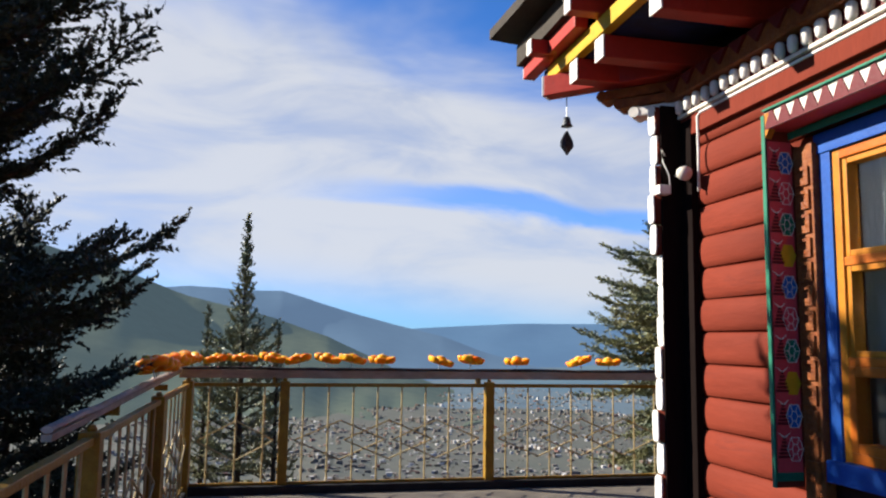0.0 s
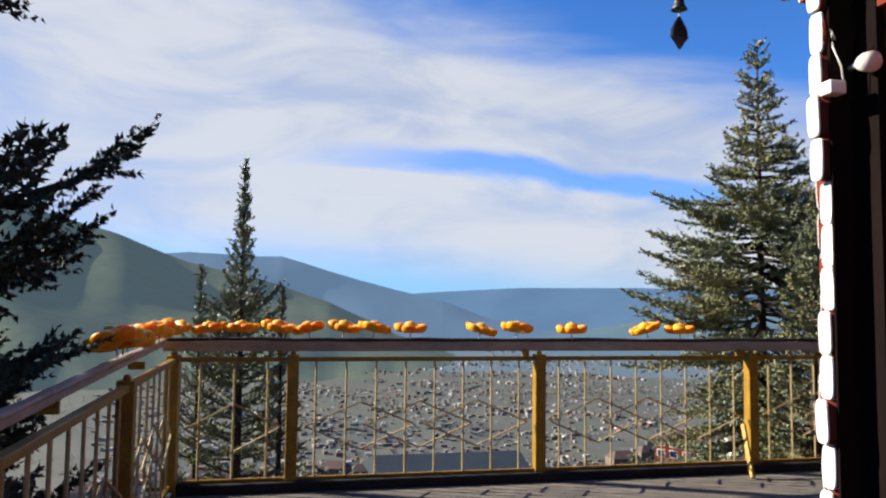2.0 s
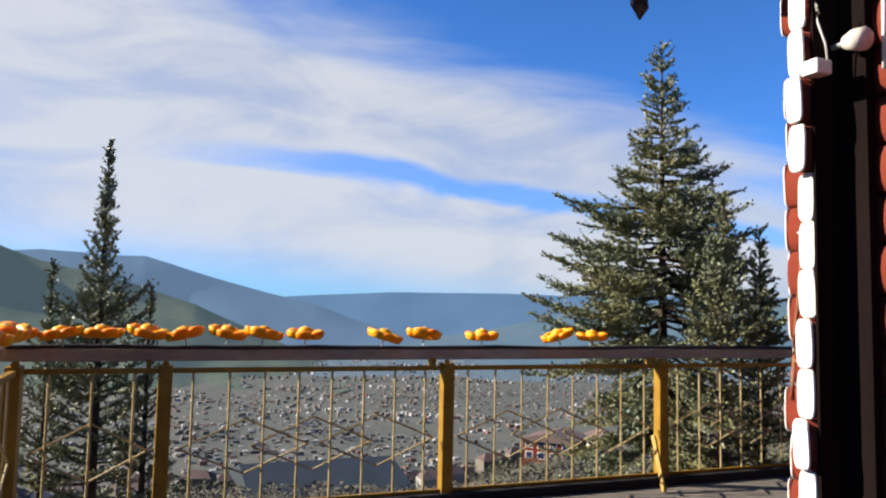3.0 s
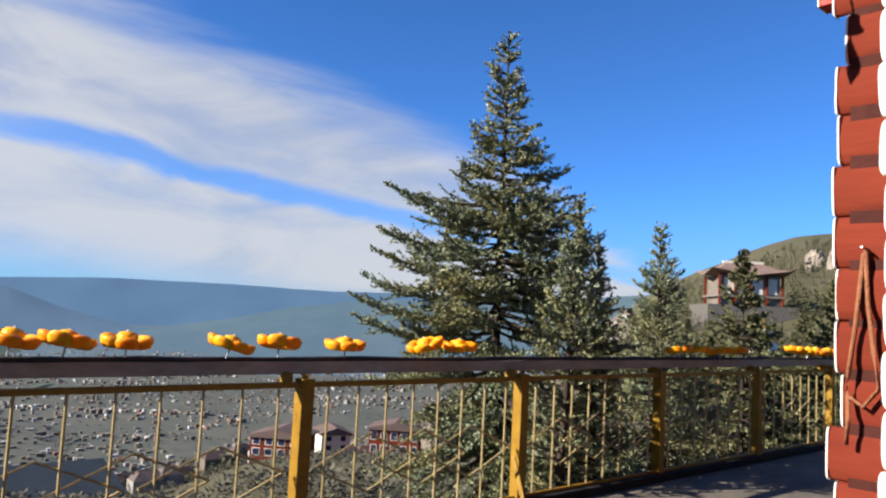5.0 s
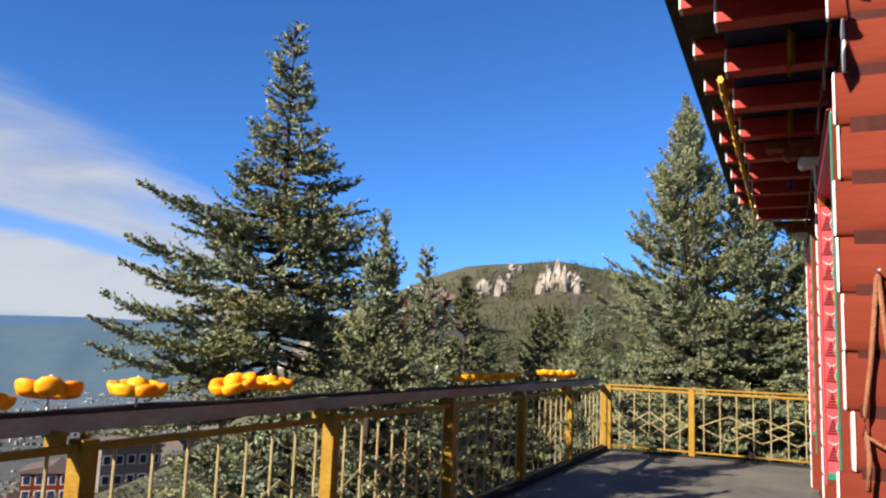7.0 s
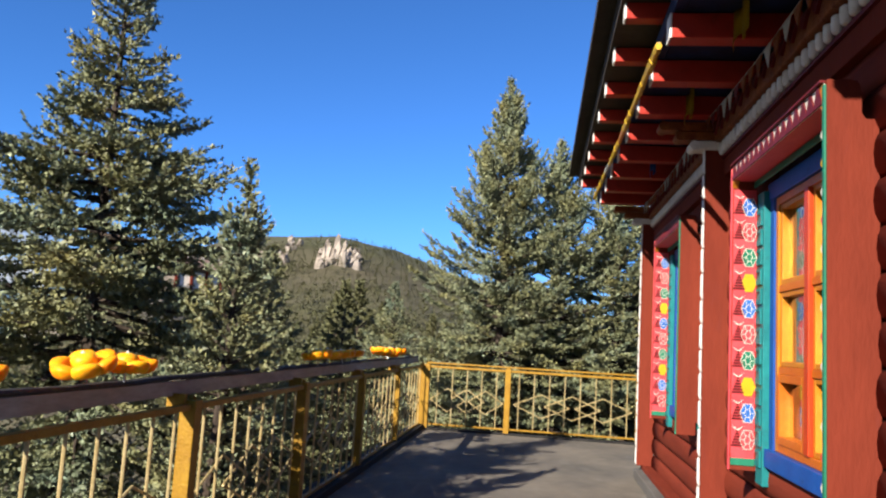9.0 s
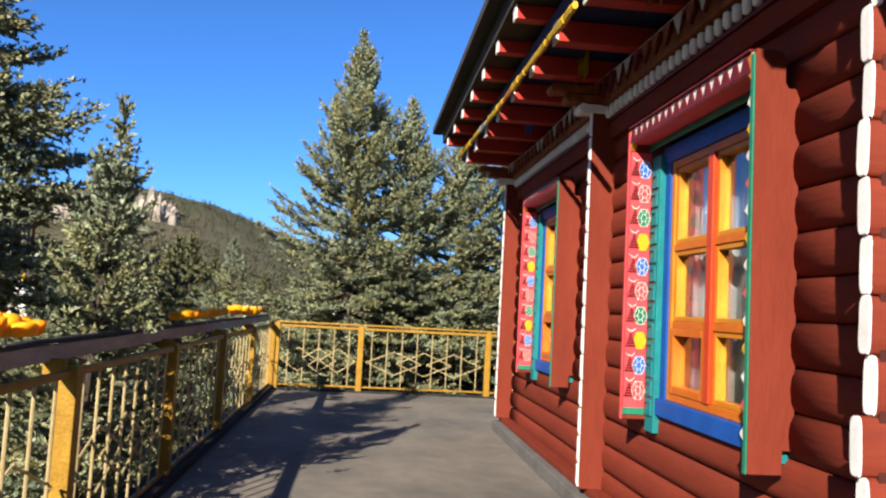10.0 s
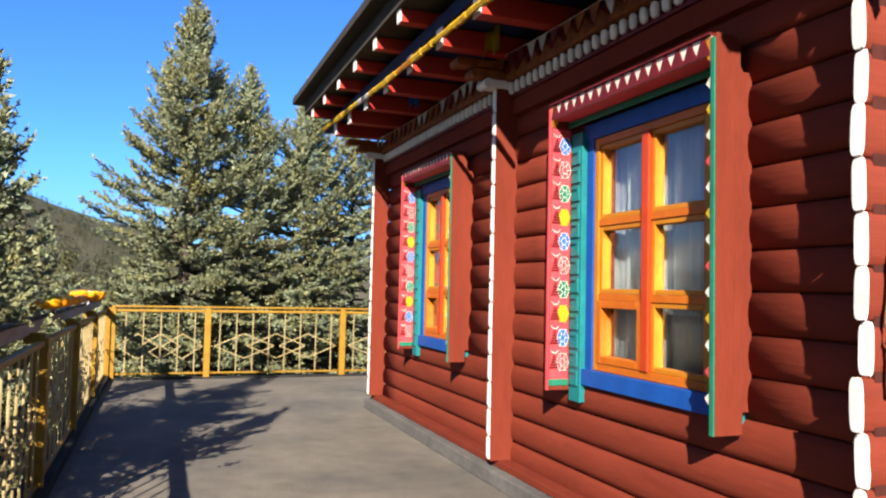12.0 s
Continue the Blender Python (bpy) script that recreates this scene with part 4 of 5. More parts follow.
def post_mesh():
    bm = box(-0.045, 0.045, -0.045, 0.045, 0.0, POST_H, 0.006)
    return mesh_of("post", bm, M_GOLD)


POST, ROD = post_mesh(), None
KNOB = mesh_of("post_cap", lathe(bmesh.new(), ((0.02, POST_H), (0.022, POST_H + 0.012), (0.012, POST_H + 0.028)), 8), M_GOLD)


def fence_run(pts, label, double=False, rods=8):
    """Posts at the points, with rails, upright rods and overlapping lozenges in each bay."""
    ob = thing("fence", label, "fence", None, "terrace fences")
    for p in pts:
        for me in (POST, KNOB):
            q = new(me.name, me)
            q.parent = ob
            q.matrix_basis = pose(p[0], p[1], 0)
    for (ax, ay), (bx, by) in zip(pts, pts[1:]):
        L, ang = math.hypot(bx - ax, by - ay), math.degrees(math.atan2(by - ay, bx - ax))
        m = pose(ax, ay, 0, 0, 0, ang)

        def bay(name, bm, material, label=""):
            q = part(name, bm, material, ob, label)
            q.matrix_basis = m
        bay("top_rail", box(0.046, L - 0.046, -0.022, 0.022, 0.985, 1.02, 0.006), M_GOLD)
        bay("bottom_rail", box(0.046, L - 0.046, -0.015, 0.015, 0.075, 0.10, 0.004), M_GOLD)
        if double:
            bay("upper_rail", box(0.0, L, -0.018, 0.018, 1.05, 1.075, 0.005), M_GOLD)
        n = max(2, round(rods * L / 2.05))
        for i in range(n):
            xx = L * (i + 0.75) / (n + 0.5)
            bay("rod", tube(bmesh.new(), [(xx, 0, 0.09), (xx, 0, 0.99)], 0.0088, 6), M_ROD)
        hw, hh, zc = (0.215 * L if L > 1.2 else 0.4 * L), 0.185, 0.48
        for c in ((0.265 * L, 0.5 * L, 0.735 * L) if L > 1.2 else (0.5 * L,)):
            bay("lozenge_frame", rhomb(c, zc, hw, hh), M_ROD)
    return ob


def rhomb(c, zc, hw, hh):
    bm = bmesh.new()
    q = [(c - hw, 0.012, zc), (c, 0.012, zc + hh), (c + hw, 0.012, zc), (c, 0.012, zc - hh)]
    for a, b in zip(q, q[1:] + q[:1]):
        tube(bm, [a, b], 0.008, 5)
    return bm


YF = 3.14
FRONT = [(-2.86, YF), (-1.98, YF), (0.05, YF), (2.05, YF), (4.05, YF), (6.1, YF), (8.2, YF), (10.35, YF)]
fence_run(FRONT, "gold painted metal fence with lozenge rods along the valley edge")
fence_run([(10.35, YF - 0.09), (10.35, 1.74), (10.35, -0.31), (10.35, -2.4)], "bright gold painted metal fence across the terrace end", True)
fence_run([(-2.86, YF - 0.09), (-2.86, 1.2), (-2.86, -0.8), (-2.86, -2.8), (-2.86, -4.8), (-2.86, -6.8)], "gold painted metal fence along the terrace side")
br = thing("fence_brace", "gold painted diagonal brace at a fence post foot", "brace")
part("bar", tube(bmesh.new(), [(1.93, YF - 0.05, 0.42), (1.86, YF - 0.28, 0.012)], 0.022, 4), M_GOLD, br)
def handrail(L, m, z0, z1, cap, cap_label, deep=0.10):
    hr = thing("handrail", "weathered brown timber handrail with a wavy capping strip", "handrail", m, "outer handrails")
    n = int(L / 0.25)
    bm = prism(((0, z0 - deep), (L, z1 - deep), (L, z1 - 0.022), (0, z0 - 0.022)), "y", -0.02, 0.02)
    part("board", bm, M_RAIL, hr)
    rg = random.Random(int(L))
    part("capping", tube(bmesh.new(), [(L * i / n, 0, z0 + (z1 - z0) * i / n - 0.008 + rg.uniform(-0.006, 0.006)) for i in range(n + 1)], [0.026 + rg.uniform(-0.004, 0.004) for _ in range(n + 1)], 8, 0.62), cap, hr, cap_label)
    for i in range(int(L / 2.1)):
        part("bracket", box(0.86 + i * 2.03, 0.89 + i * 2.03, -0.09, 0.012, 1.0, min(z0, z1) - deep + 0.015), M_GOLD, hr)


handrail(13.3, pose(-2.96, YF + 0.09, 0), 1.16, 1.16, M_CAP, "black capping strip")
# The side rail's capping gets the paler colour, as if lit by the sun.
handrail(4.3, pose(-2.96, YF + 0.06, 0, 0, 0, -90), 1.155, 1.085, M_SUNLIT_CAP, "weathered capping strip, coloured pale for sunlight", 0.05)


# ---- lotus lamps on the rail ----
def lotus_lamp(at):
    ob = thing("lotus_lamp", "orange plastic lotus lamp on a thin stem above the handrail", "lamp", at, "lotus lamps on the fence")
    part("stem", tube(bmesh.new(), [(0, 0, -0.085), (0, 0, 0.0)], 0.005, 6), M_STEEL, ob)
    part("heart", lathe(bmesh.new(), ((0.02, -0.03), (0.05, -0.01), (0.055, 0.025), (0.04, 0.045), (0.012, 0.052)), 10), M_PETALY, ob, "yellow heart", True)
    part("finial", lathe(bmesh.new(), ((0.008, 0.045), (0.012, 0.05), (0.004, 0.06)), 8), M_CREAM, ob)
    for k in range(6):
        bm, rows, cols = bmesh.new(), 9, 14
        grid = []
        for i in range(rows):
            b_ = math.pi * (i / (rows - 1) - 0.5)
            sb, cb_ = math.sin(b_), math.cos(b_)
            line = []
            for j in range(cols):
                a_ = 2 * math.pi * j / cols
                ca, sa = math.cos(a_), math.sin(a_)
                fx = math.copysign(abs(ca) ** 0.8, ca) * max(cb_, 0.02) ** 0.55 * 0.032
                fy = math.copysign(abs(sa) ** 0.7, sa) * max(cb_, 0.02) ** 0.5 * 0.060
                fz = math.copysign(abs(sb) ** 0.75, sb) * 0.031
                line.append(bm.verts.new((0.105 + fx + fz * 0.28 - fy * fy * 5.5, fy * (1 + fz * 3.0), fz - fy * fy * 3.0)))
            grid.append(line)
        for i in range(rows - 1):
            for j in range(cols):
                q = (j + 1) % cols
                bm.faces.new((grid[i][j], grid[i][q], grid[i + 1][q], grid[i + 1][j]))
        bm.faces.new(grid[0][::-1]), bm.faces.new(grid[-1])
        q = part("petal", bm, M_PETAL if k % 3 else M_PETALY, ob, "", True)
        q.matrix_basis = pose(0, 0, 0, 0, 0, k * 60)
    return ob


lot = lotus_lamp(pose(-2.38, YF + 0.02, 1.25))
rg = random.Random(4)
for lx in (-2.62, -2.1, -1.87, -1.58, -1.34, -1.05, -0.45, -0.14, 0.35, 1.03, 1.36, 4.4, 4.75, 5.2, 5.6, 7.2, 7.5, 7.85, 8.15):
    copy_thing(lot, pose(lx, YF + rg.uniform(0, 0.05), 1.25 + rg.uniform(-0.01, 0.01), rg.uniform(-14, 14), rg.uniform(-14, 14), rg.uniform(0, 60)))
for ly in (0.95, 1.15, 1.35, 1.7, 2.05, 2.4, 2.8, 3.1):
    copy_thing(lot, pose(-2.88, ly, 1.255, rg.uniform(-14, 14), rg.uniform(-14, 14), rg.uniform(0, 60)))


# ---- spruces ----
def spruce_arrays(seed, base, top, radius, lift=0.8, curl=0.8, spacing=0.07, whorl=0.17, needle=0.034, width=0.0115, per=0.0112, shape=((0, 0.05), (0.06, 0.12), (0.15, 0.30), (0.3, 0.62), (0.45, 0.9), (0.6, 1.0), (1, 1.1)), lean=(0, 0), stray=1.25, extra=(), twig=0.26):
    """Needle triangles and limb sticks of a spruce crown round the z axis, from base to top.
    extra: single long limbs as (height, bearing in degrees, length)."""
    rg = np.random.default_rng(seed)
    H = top - base
    V, limb = [], []

    def brush(o, t, lt, droop):
        """One finger-like twig set round with short needles."""
        m = max(5, int(lt / per))
        w = rg.uniform(0, 1, m)[:, None]
        c = o + t * lt * w
        c[:, 2] += droop * lt * w[:, 0] ** 2
        nd = rg.normal(0, 1, (m, 3))
        nd = nd - (nd @ t)[:, None] * t
        nd = nd / (np.linalg.norm(nd, axis=1)[:, None] + 1e-6) * 0.68 + t * 0.74
        nd = nd * needle * rg.uniform(0.7, 1.15, m)[:, None]
        wv = np.cross(nd, rg.normal(0, 1, (m, 3)))
        wv = wv / (np.linalg.norm(wv, axis=1)[:, None] + 1e-6) * width
        V.append(np.stack([c - wv, c + wv, c + nd], 1).reshape(-1, 3))
        if lt > 0.08:
            side_ = np.cross(t, [0, 0, 1.0]) * 0.004
            V.append(np.array([o - side_, o + side_, o + t * lt + np.array([0, 0, droop * lt])]))

    def grow(z, a, L, el0):
        n = 8
        d = np.array([math.cos(a), math.sin(a), 0.0])
        pts, p = [], np.array([lean[0] * (z - base), lean[1] * (z - base), z])
        bend = rg.normal(0, 0.12)
        for i in range(n):
            pts.append(p.copy())
            el = el0 + curl * (i / n) ** 2
            aa = a + bend * i / n
            p = p + np.array([math.cos(aa) * math.cos(el), math.sin(aa) * math.cos(el), math.sin(el)]) * L / (n - 1)
        pts = np.array(pts)
        limb.append((pts, 0.006 + 0.014 * L))
        side = np.array([-d[1], d[0], 0.0])
        cnt = max(2, int(L / spacing))
        for s in range(cnt):
            u = 0.15 + 0.85 * (s + rg.uniform(0, 1)) / cnt
            q = u * (n - 1)
            i = min(n - 2, int(q))
            o = pts[i] + (pts[i + 1] - pts[i]) * (q - i)
            fwd = pts[i + 1] - pts[i]
            fwd = fwd / np.linalg.norm(fwd)
            lt = min(twig, 0.07 + 0.42 * L * (1.03 - u)) * rg.uniform(0.55, 1.2)
            for sg in (-1, 1):
                if rg.uniform() < 0.12:
                    continue
                t = fwd * 0.78 + side * sg * rg.uniform(0.35, 0.95) + np.array([0, 0, rg.uniform(-0.2, 0.3)])
                t /= np.linalg.norm(t)
                brush(o, t, lt, rg.uniform(-0.12, 0.25))
                if lt > 0.17:
                    for f_ in (0.4, 0.7):
                        t2 = t * 0.8 + side * rg.uniform(-0.7, 0.7) + np.array([0, 0, rg.uniform(-0.35, 0.45)])
                        brush(o + t * lt * f_, t2 / np.linalg.norm(t2), lt * rg.uniform(0.35, 0.55), 0.1)
        for i in range(2, n - 1):
            seg = pts[i + 1] - pts[i]
            ln = np.linalg.norm(seg)
            brush(pts[i], seg / ln, ln * 1.15, 0.0)

    z = top - 0.02
    tip = np.array([lean[0] * H, lean[1] * H, top - 0.2])
    brush(tip, np.array([0, 0, 1.0]), 0.3, 0.0)
    while z > base + 0.2:
        f = (top - z) / H
        k = int(rg.integers(4, 7)) if f > 0.06 else 3
        ph = rg.uniform(0, 6.3)
        for j in range(k):
            a = ph + j * 6.283 / k + rg.normal(0, 0.25)
            L = radius * lerp(f, shape) * (rg.uniform(0.55, 1.05) if rg.uniform() < 0.85 else rg.uniform(1.0, stray)) + 0.03
            grow(z + rg.uniform(-0.06, 0.06), a, L, lift - 1.2 * min(1, f * 1.8) + rg.normal(0, 0.14))
        z -= whorl * rg.uniform(0.7, 1.3) * (0.5 + 0.8 * f ** 0.5) * (1.0 if z > -0.5 else 2.4)
    for ez, ea, el_ in extra:
        grow(ez, radians(ea), el_, 0.0)
    V = np.concatenate(V)
    T = np.arange(len(V)).reshape(-1, 3)
    return V, T, limb


def spruce(name, label, seed, x, y, base, top, radius, needles, **kw):
    V, T, limb = spruce_arrays(seed, base, top, radius, **kw)

    def over_terrace(p):
        return (p[..., 0] + x > FX0 + 0.1) & (p[..., 0] + x < FX1 - 0.05) & (p[..., 1] + y < FY1 - 0.05) & (p[..., 2] < 1.18)
    # cut back along the terrace fence
    V = V.reshape(-1, 3, 3)[~over_terrace(V.reshape(-1, 3, 3)).any(1)].reshape(-1, 3)
    T = np.arange(len(V)).reshape(-1, 3)
    limb = [q for q in limb if not over_terrace(q[0]).any()]
    lean = kw.get("lean", (0, 0))
    ob = thing(name, label, "tree", (x, y, 0), "spruce trees")
    bm = bmesh.new()
    H = top - base
    tube(bm, [(lean[0] * H * u, lean[1] * H * u, base + H * u) for u in (0, 0.2, 0.4, 0.6, 0.8, 1.0)], [0.03 * H * (1 - u) * 0.45 + 0.006 for u in (0, 0.2, 0.4, 0.6, 0.8, 1.0)], 8)
    for pts, r in limb:
        tube(bm, [tuple(q) for q in pts[::2]], [r, r * 0.75, r * 0.5, r * 0.22], 4)
    part("trunk", bm, M_BARK, ob)
    part("crown", tri_mesh("crown", V, T, needles), needles, ob)
    return ob


COLUMN = ((0, 0.05), (0.06, 0.2), (0.14, 0.36), (0.25, 0.58), (0.4, 0.8), (0.6, 0.95), (1, 1.0))
LEADER = ((0, 0.02), (0.035, 0.05), (0.06, 0.26), (0.12, 0.55), (0.2, 0.9), (0.3, 1.0), (1, 1.05))
SPIRE = ((0, 0.05), (0.08, 0.16), (0.16, 0.26), (0.24, 0.50), (0.32, 0.95), (0.5, 1.0), (1, 1.05))
BIG = ((0, 0.04), (0.03, 0.13), (0.13, 0.27), (0.17, 0.42), (0.22, 0.66), (0.32, 1.0), (0.5, 1.12), (1, 1.15))
# The first four stand against the sun; their shade is painted into the needles.
spruce("spruce_tree", "tall spruce beside the terrace fence, coloured dark as if backlit", 3, -4.4, 0.05, -2.6, 4.8, 1.74, M_NEEDLE_BACKLIT, spacing=0.055, whorl=0.088, lift=0.85, curl=1.3, stray=1.12, twig=0.34, shape=((0, 0.05), (0.08, 0.33), (0.15, 0.6), (0.23, 0.84), (0.32, 1.0), (1, 1.05)))
spruce("spruce_tree", "low spruce by the terrace side fence, coloured as if backlit", 41, -3.9, 1.55, -3.0, 2.35, 1.0, M_NEEDLE_BACKLIT, spacing=0.05, whorl=0.075, curl=1.2)
spruce("spruce_tree", "spruce below the terrace side fence, coloured as if backlit", 43, -5.6, 3.6, -3.2, 2.6, 1.5, M_NEEDLE_BACKLIT, spacing=0.07, whorl=0.12)
spruce("spruce_tree", "spruce below the terrace side fence, coloured as if backlit", 44, -4.6, -1.2, -3.0, 2.2, 1.5, M_NEEDLE_BACKLIT, spacing=0.07, whorl=0.12)
spruce("spruce_tree", "slim young spruce with upswept branches behind the fence corner", 5, -2.5, 6.0, -3.2, 2.98, 0.70, M_NEEDLE, spacing=0.06, whorl=0.14, lift=1.2, shape=SPIRE)
spruce("spruce_tree", "tiny young spruce beside the slim one behind the fence corner", 51, -2.95, 6.05, -3.2, 1.75, 0.42, M_NEEDLE, spacing=0.08, whorl=0.2, lift=1.25, shape=SPIRE)
spruce("spruce_tree", "tiny young spruce beside the slim one behind the fence corner", 52, -2.04, 5.95, -3.2, 1.53, 0.42, M_NEEDLE, spacing=0.08, whorl=0.2, lift=1.25, shape=SPIRE)
spruce("spruce_tree", "full blue-green spruce with long upturned limbs behind the fence", 8, 3.1, 4.45, -3.3, 4.34, 1.16, M_NEEDLE, spacing=0.05, whorl=0.105, lift=0.5, curl=0.75, twig=0.32, shape=BIG, stray=1.3, extra=((2.62, 132, 1.25), (2.5, 148, 1.05), (2.15, 128, 1.3), (1.9, 140, 1.3), (1.62, 126, 1.45), (1.4, 145, 1.5), (1.2, 132, 1.5), (2.9, -45, 0.66), (3.05, -60, 0.5), (2.65, -40, 0.8)))
spruce("spruce_tree", "small spruce leaning on the taller one behind the fence", 12, 2.86, 3.54, -3.3, 2.5, 0.5, M_NEEDLE, spacing=0.052, whorl=0.12, lift=0.9, shape=LEADER, lean=(0, -0.05), stray=1.1)
spruce("spruce_tree", "small bushy spruce behind the fence", 15, 3.65, 3.62, -3.3, 2.22, 0.62, M_NEEDLE, spacing=0.048, whorl=0.1)
spruce("spruce_tree", "small bushy spruce behind the fence", 16, 6.1, 4.45, -3.3, 2.72, 1.1, M_NEEDLE, spacing=0.05, whorl=0.11)
FAR = dict(needle=0.048, width=0.0175, per=0.019, shape=COLUMN, lift=1.05)
spruce("spruce_tree", "tall full spruce beyond the terrace end", 21, 12.3, 2.02, -3.3, 6.4, 1.95, M_NEEDLE, spacing=0.07, whorl=0.115, **FAR)
spruce("spruce_tree", "spruce beyond the terrace end", 22, 12.7, 1.0, -3.3, 5.35, 1.85, M_NEEDLE, spacing=0.075, whorl=0.125, **FAR)
spruce("spruce_tree", "spruce beyond the terrace end", 24, 13.2, -0.2, -3.3, 5.3, 2.0, M_NEEDLE, spacing=0.075, whorl=0.125, **FAR)
spruce("spruce_tree", "spruce beyond the terrace end", 26, 15.0, 4.6, -3.3, 2.6, 1.6, M_NEEDLE, spacing=0.09, whorl=0.17, needle=0.048, width=0.0175, per=0.02)
spruce("spruce_tree", "spruce beyond the terrace end", 27, 14.4, -1.4, -3.3, 5.6, 2.0, M_NEEDLE, spacing=0.085, whorl=0.14, **FAR)
mid = spruce("spruce_tree", "middling spruce on the slope past the terrace", 31, 16.0, 6.0, -3.4, 2.6, 1.6, M_WOODS, spacing=0.13, whorl=0.24, needle=0.09, width=0.034, per=0.06)
rg = random.Random(7)
for i in range(80):
    a, r = radians(rg.uniform(58, 94)), rg.uniform(15, 46)
    x, y = r * math.sin(a), r * math.cos(a)
    if y < 3.9 and x < 16:
        continue
    s = rg.uniform(0.75, 1.15)
    copy_thing(mid, pose(x, y, ground_z(x, y) + 3.4 * s - 0.3, 0, 0, rg.uniform(0, 360)) @ Matrix.Diagonal((s, s, s, 1)))


def far_woods():
    """Woods on the far hillside, as joined low clumps."""
    rg = np.random.default_rng(5)
    V = []
    count = 0
    while count < 5200:
        az, r = rg.uniform(52, 100), 45 + 160 * rg.uniform() ** 0.7
        x, y = r * math.sin(radians(az)), r * math.cos(radians(az))
        if noise.noise(Vector((x * 0.02, y * 0.02, 1))) < -0.45 + (r - 45) * 0.0008:
            count += 1
            continue
        z = ground_z(x, y)
        h = rg.uniform(1.4, 3.6) * (1.0 if r < 130 else 0.7)
        m = 46
        u = rg.uniform(0, 1, m) ** 0.7
        a = rg.uniform(0, 6.283, m)
        rad = h * 0.25 * (1 - u) * rg.uniform(0.5, 1.1, m)
        c = np.stack([x + rad * np.cos(a), y + rad * np.sin(a), z + h * u], 1)
        d = np.stack([np.cos(a), np.sin(a), rg.uniform(-0.5, 0.4, m)], 1) * (h * 0.11)
        w = np.stack([-np.sin(a), np.cos(a), rg.uniform(-0.6, 0.6, m)], 1) * (h * 0.05)
        V.append(np.stack([c - w, c + w, c + d], 1).reshape(-1, 3))
        count += 1
    V = np.concatenate(V)
    ob = new("far_woods", tri_mesh("far_woods", V, np.arange(len(V)).reshape(-1, 3), M_WOODS))
    tagged(ob, "far conifer woods on the sunlit hillside", "woods", kind="stuff")


far_woods()


def slope_scrub():
    """Low scrub and bushes on the near slope below the terrace."""
    rg = np.random.default_rng(15)
    V = []
    for _ in range(7000):
        az, r = rg.uniform(-40, 58), 14 + 200 * rg.uniform() ** 1.7
        x, y = r * math.sin(radians(az)), r * math.cos(radians(az))
        if noise.noise(Vector((x * 0.05, y * 0.05, 21))) < -0.1:
            continue
        z = ground_z(x, y) - 0.1
        h = rg.uniform(0.4, 1.5)
        m = 34
        a = rg.uniform(0, 6.283, m)
        u = rg.uniform(0, 1, m)
        rad = h * 0.7 * np.sqrt(1 - u * u) * rg.uniform(0.4, 1.0, m)
        c = np.stack([x + rad * np.cos(a), y + rad * np.sin(a), z + h * u], 1)
        d = np.stack([np.cos(a), np.sin(a), rg.uniform(-0.2, 0.9, m)], 1) * (h * 0.2)
        w = np.stack([-np.sin(a), np.cos(a), rg.uniform(-0.6, 0.6, m)], 1) * (h * 0.1)
        V.append(np.stack([c - w, c + w, c + d], 1).reshape(-1, 3))
    V = np.concatenate(V)
    ob = new("slope_scrub", tri_mesh("slope_scrub", V, np.arange(len(V)).reshape(-1, 3), M_SCRUB))
    tagged(ob, "low grey-green scrub on the slope below the terrace", "scrub", kind="stuff")


slope_scrub()


# ---- rocks, pavilion, houses ----
def outcrop(az, r, n, spread, hmax, seed):
    rg = random.Random(seed)
    ob = thing("rock_outcrop", "pale limestone pinnacles on the wooded hillside", "rocks")
    for i in range(n):
        a = az + rg.uniform(-spread, spread)
        rr = r + rg.uniform(-8, 8)
        x, y = rr * math.sin(radians(a)), rr * math.cos(radians(a))
        z, h = ground_z(x, y), hmax * rg.uniform(0.35, 1.0) * (1 - abs(a - az) / spread * 0.5)
        bm = tube(bmesh.new(), [(x, y, z - 2), (x + rg.uniform(-0.4, 0.4), y, z + h * 0.4), (x + rg.uniform(-0.5, 0.5), y, z + h * 0.8), (x, y, z + h)], [1.0, 0.8, 0.5, 0.12], 6)
        rough_line(bm, 0.35, i + seed)
        part("pinnacle", bm, M_ROCK, ob)


outcrop(73.9, 168, 26, 1.5, 7.4, 2)
outcrop(68.9, 172, 10, 1.1, 5.0, 3)
outcrop(70.5, 195, 5, 0.6, 3.6, 4)


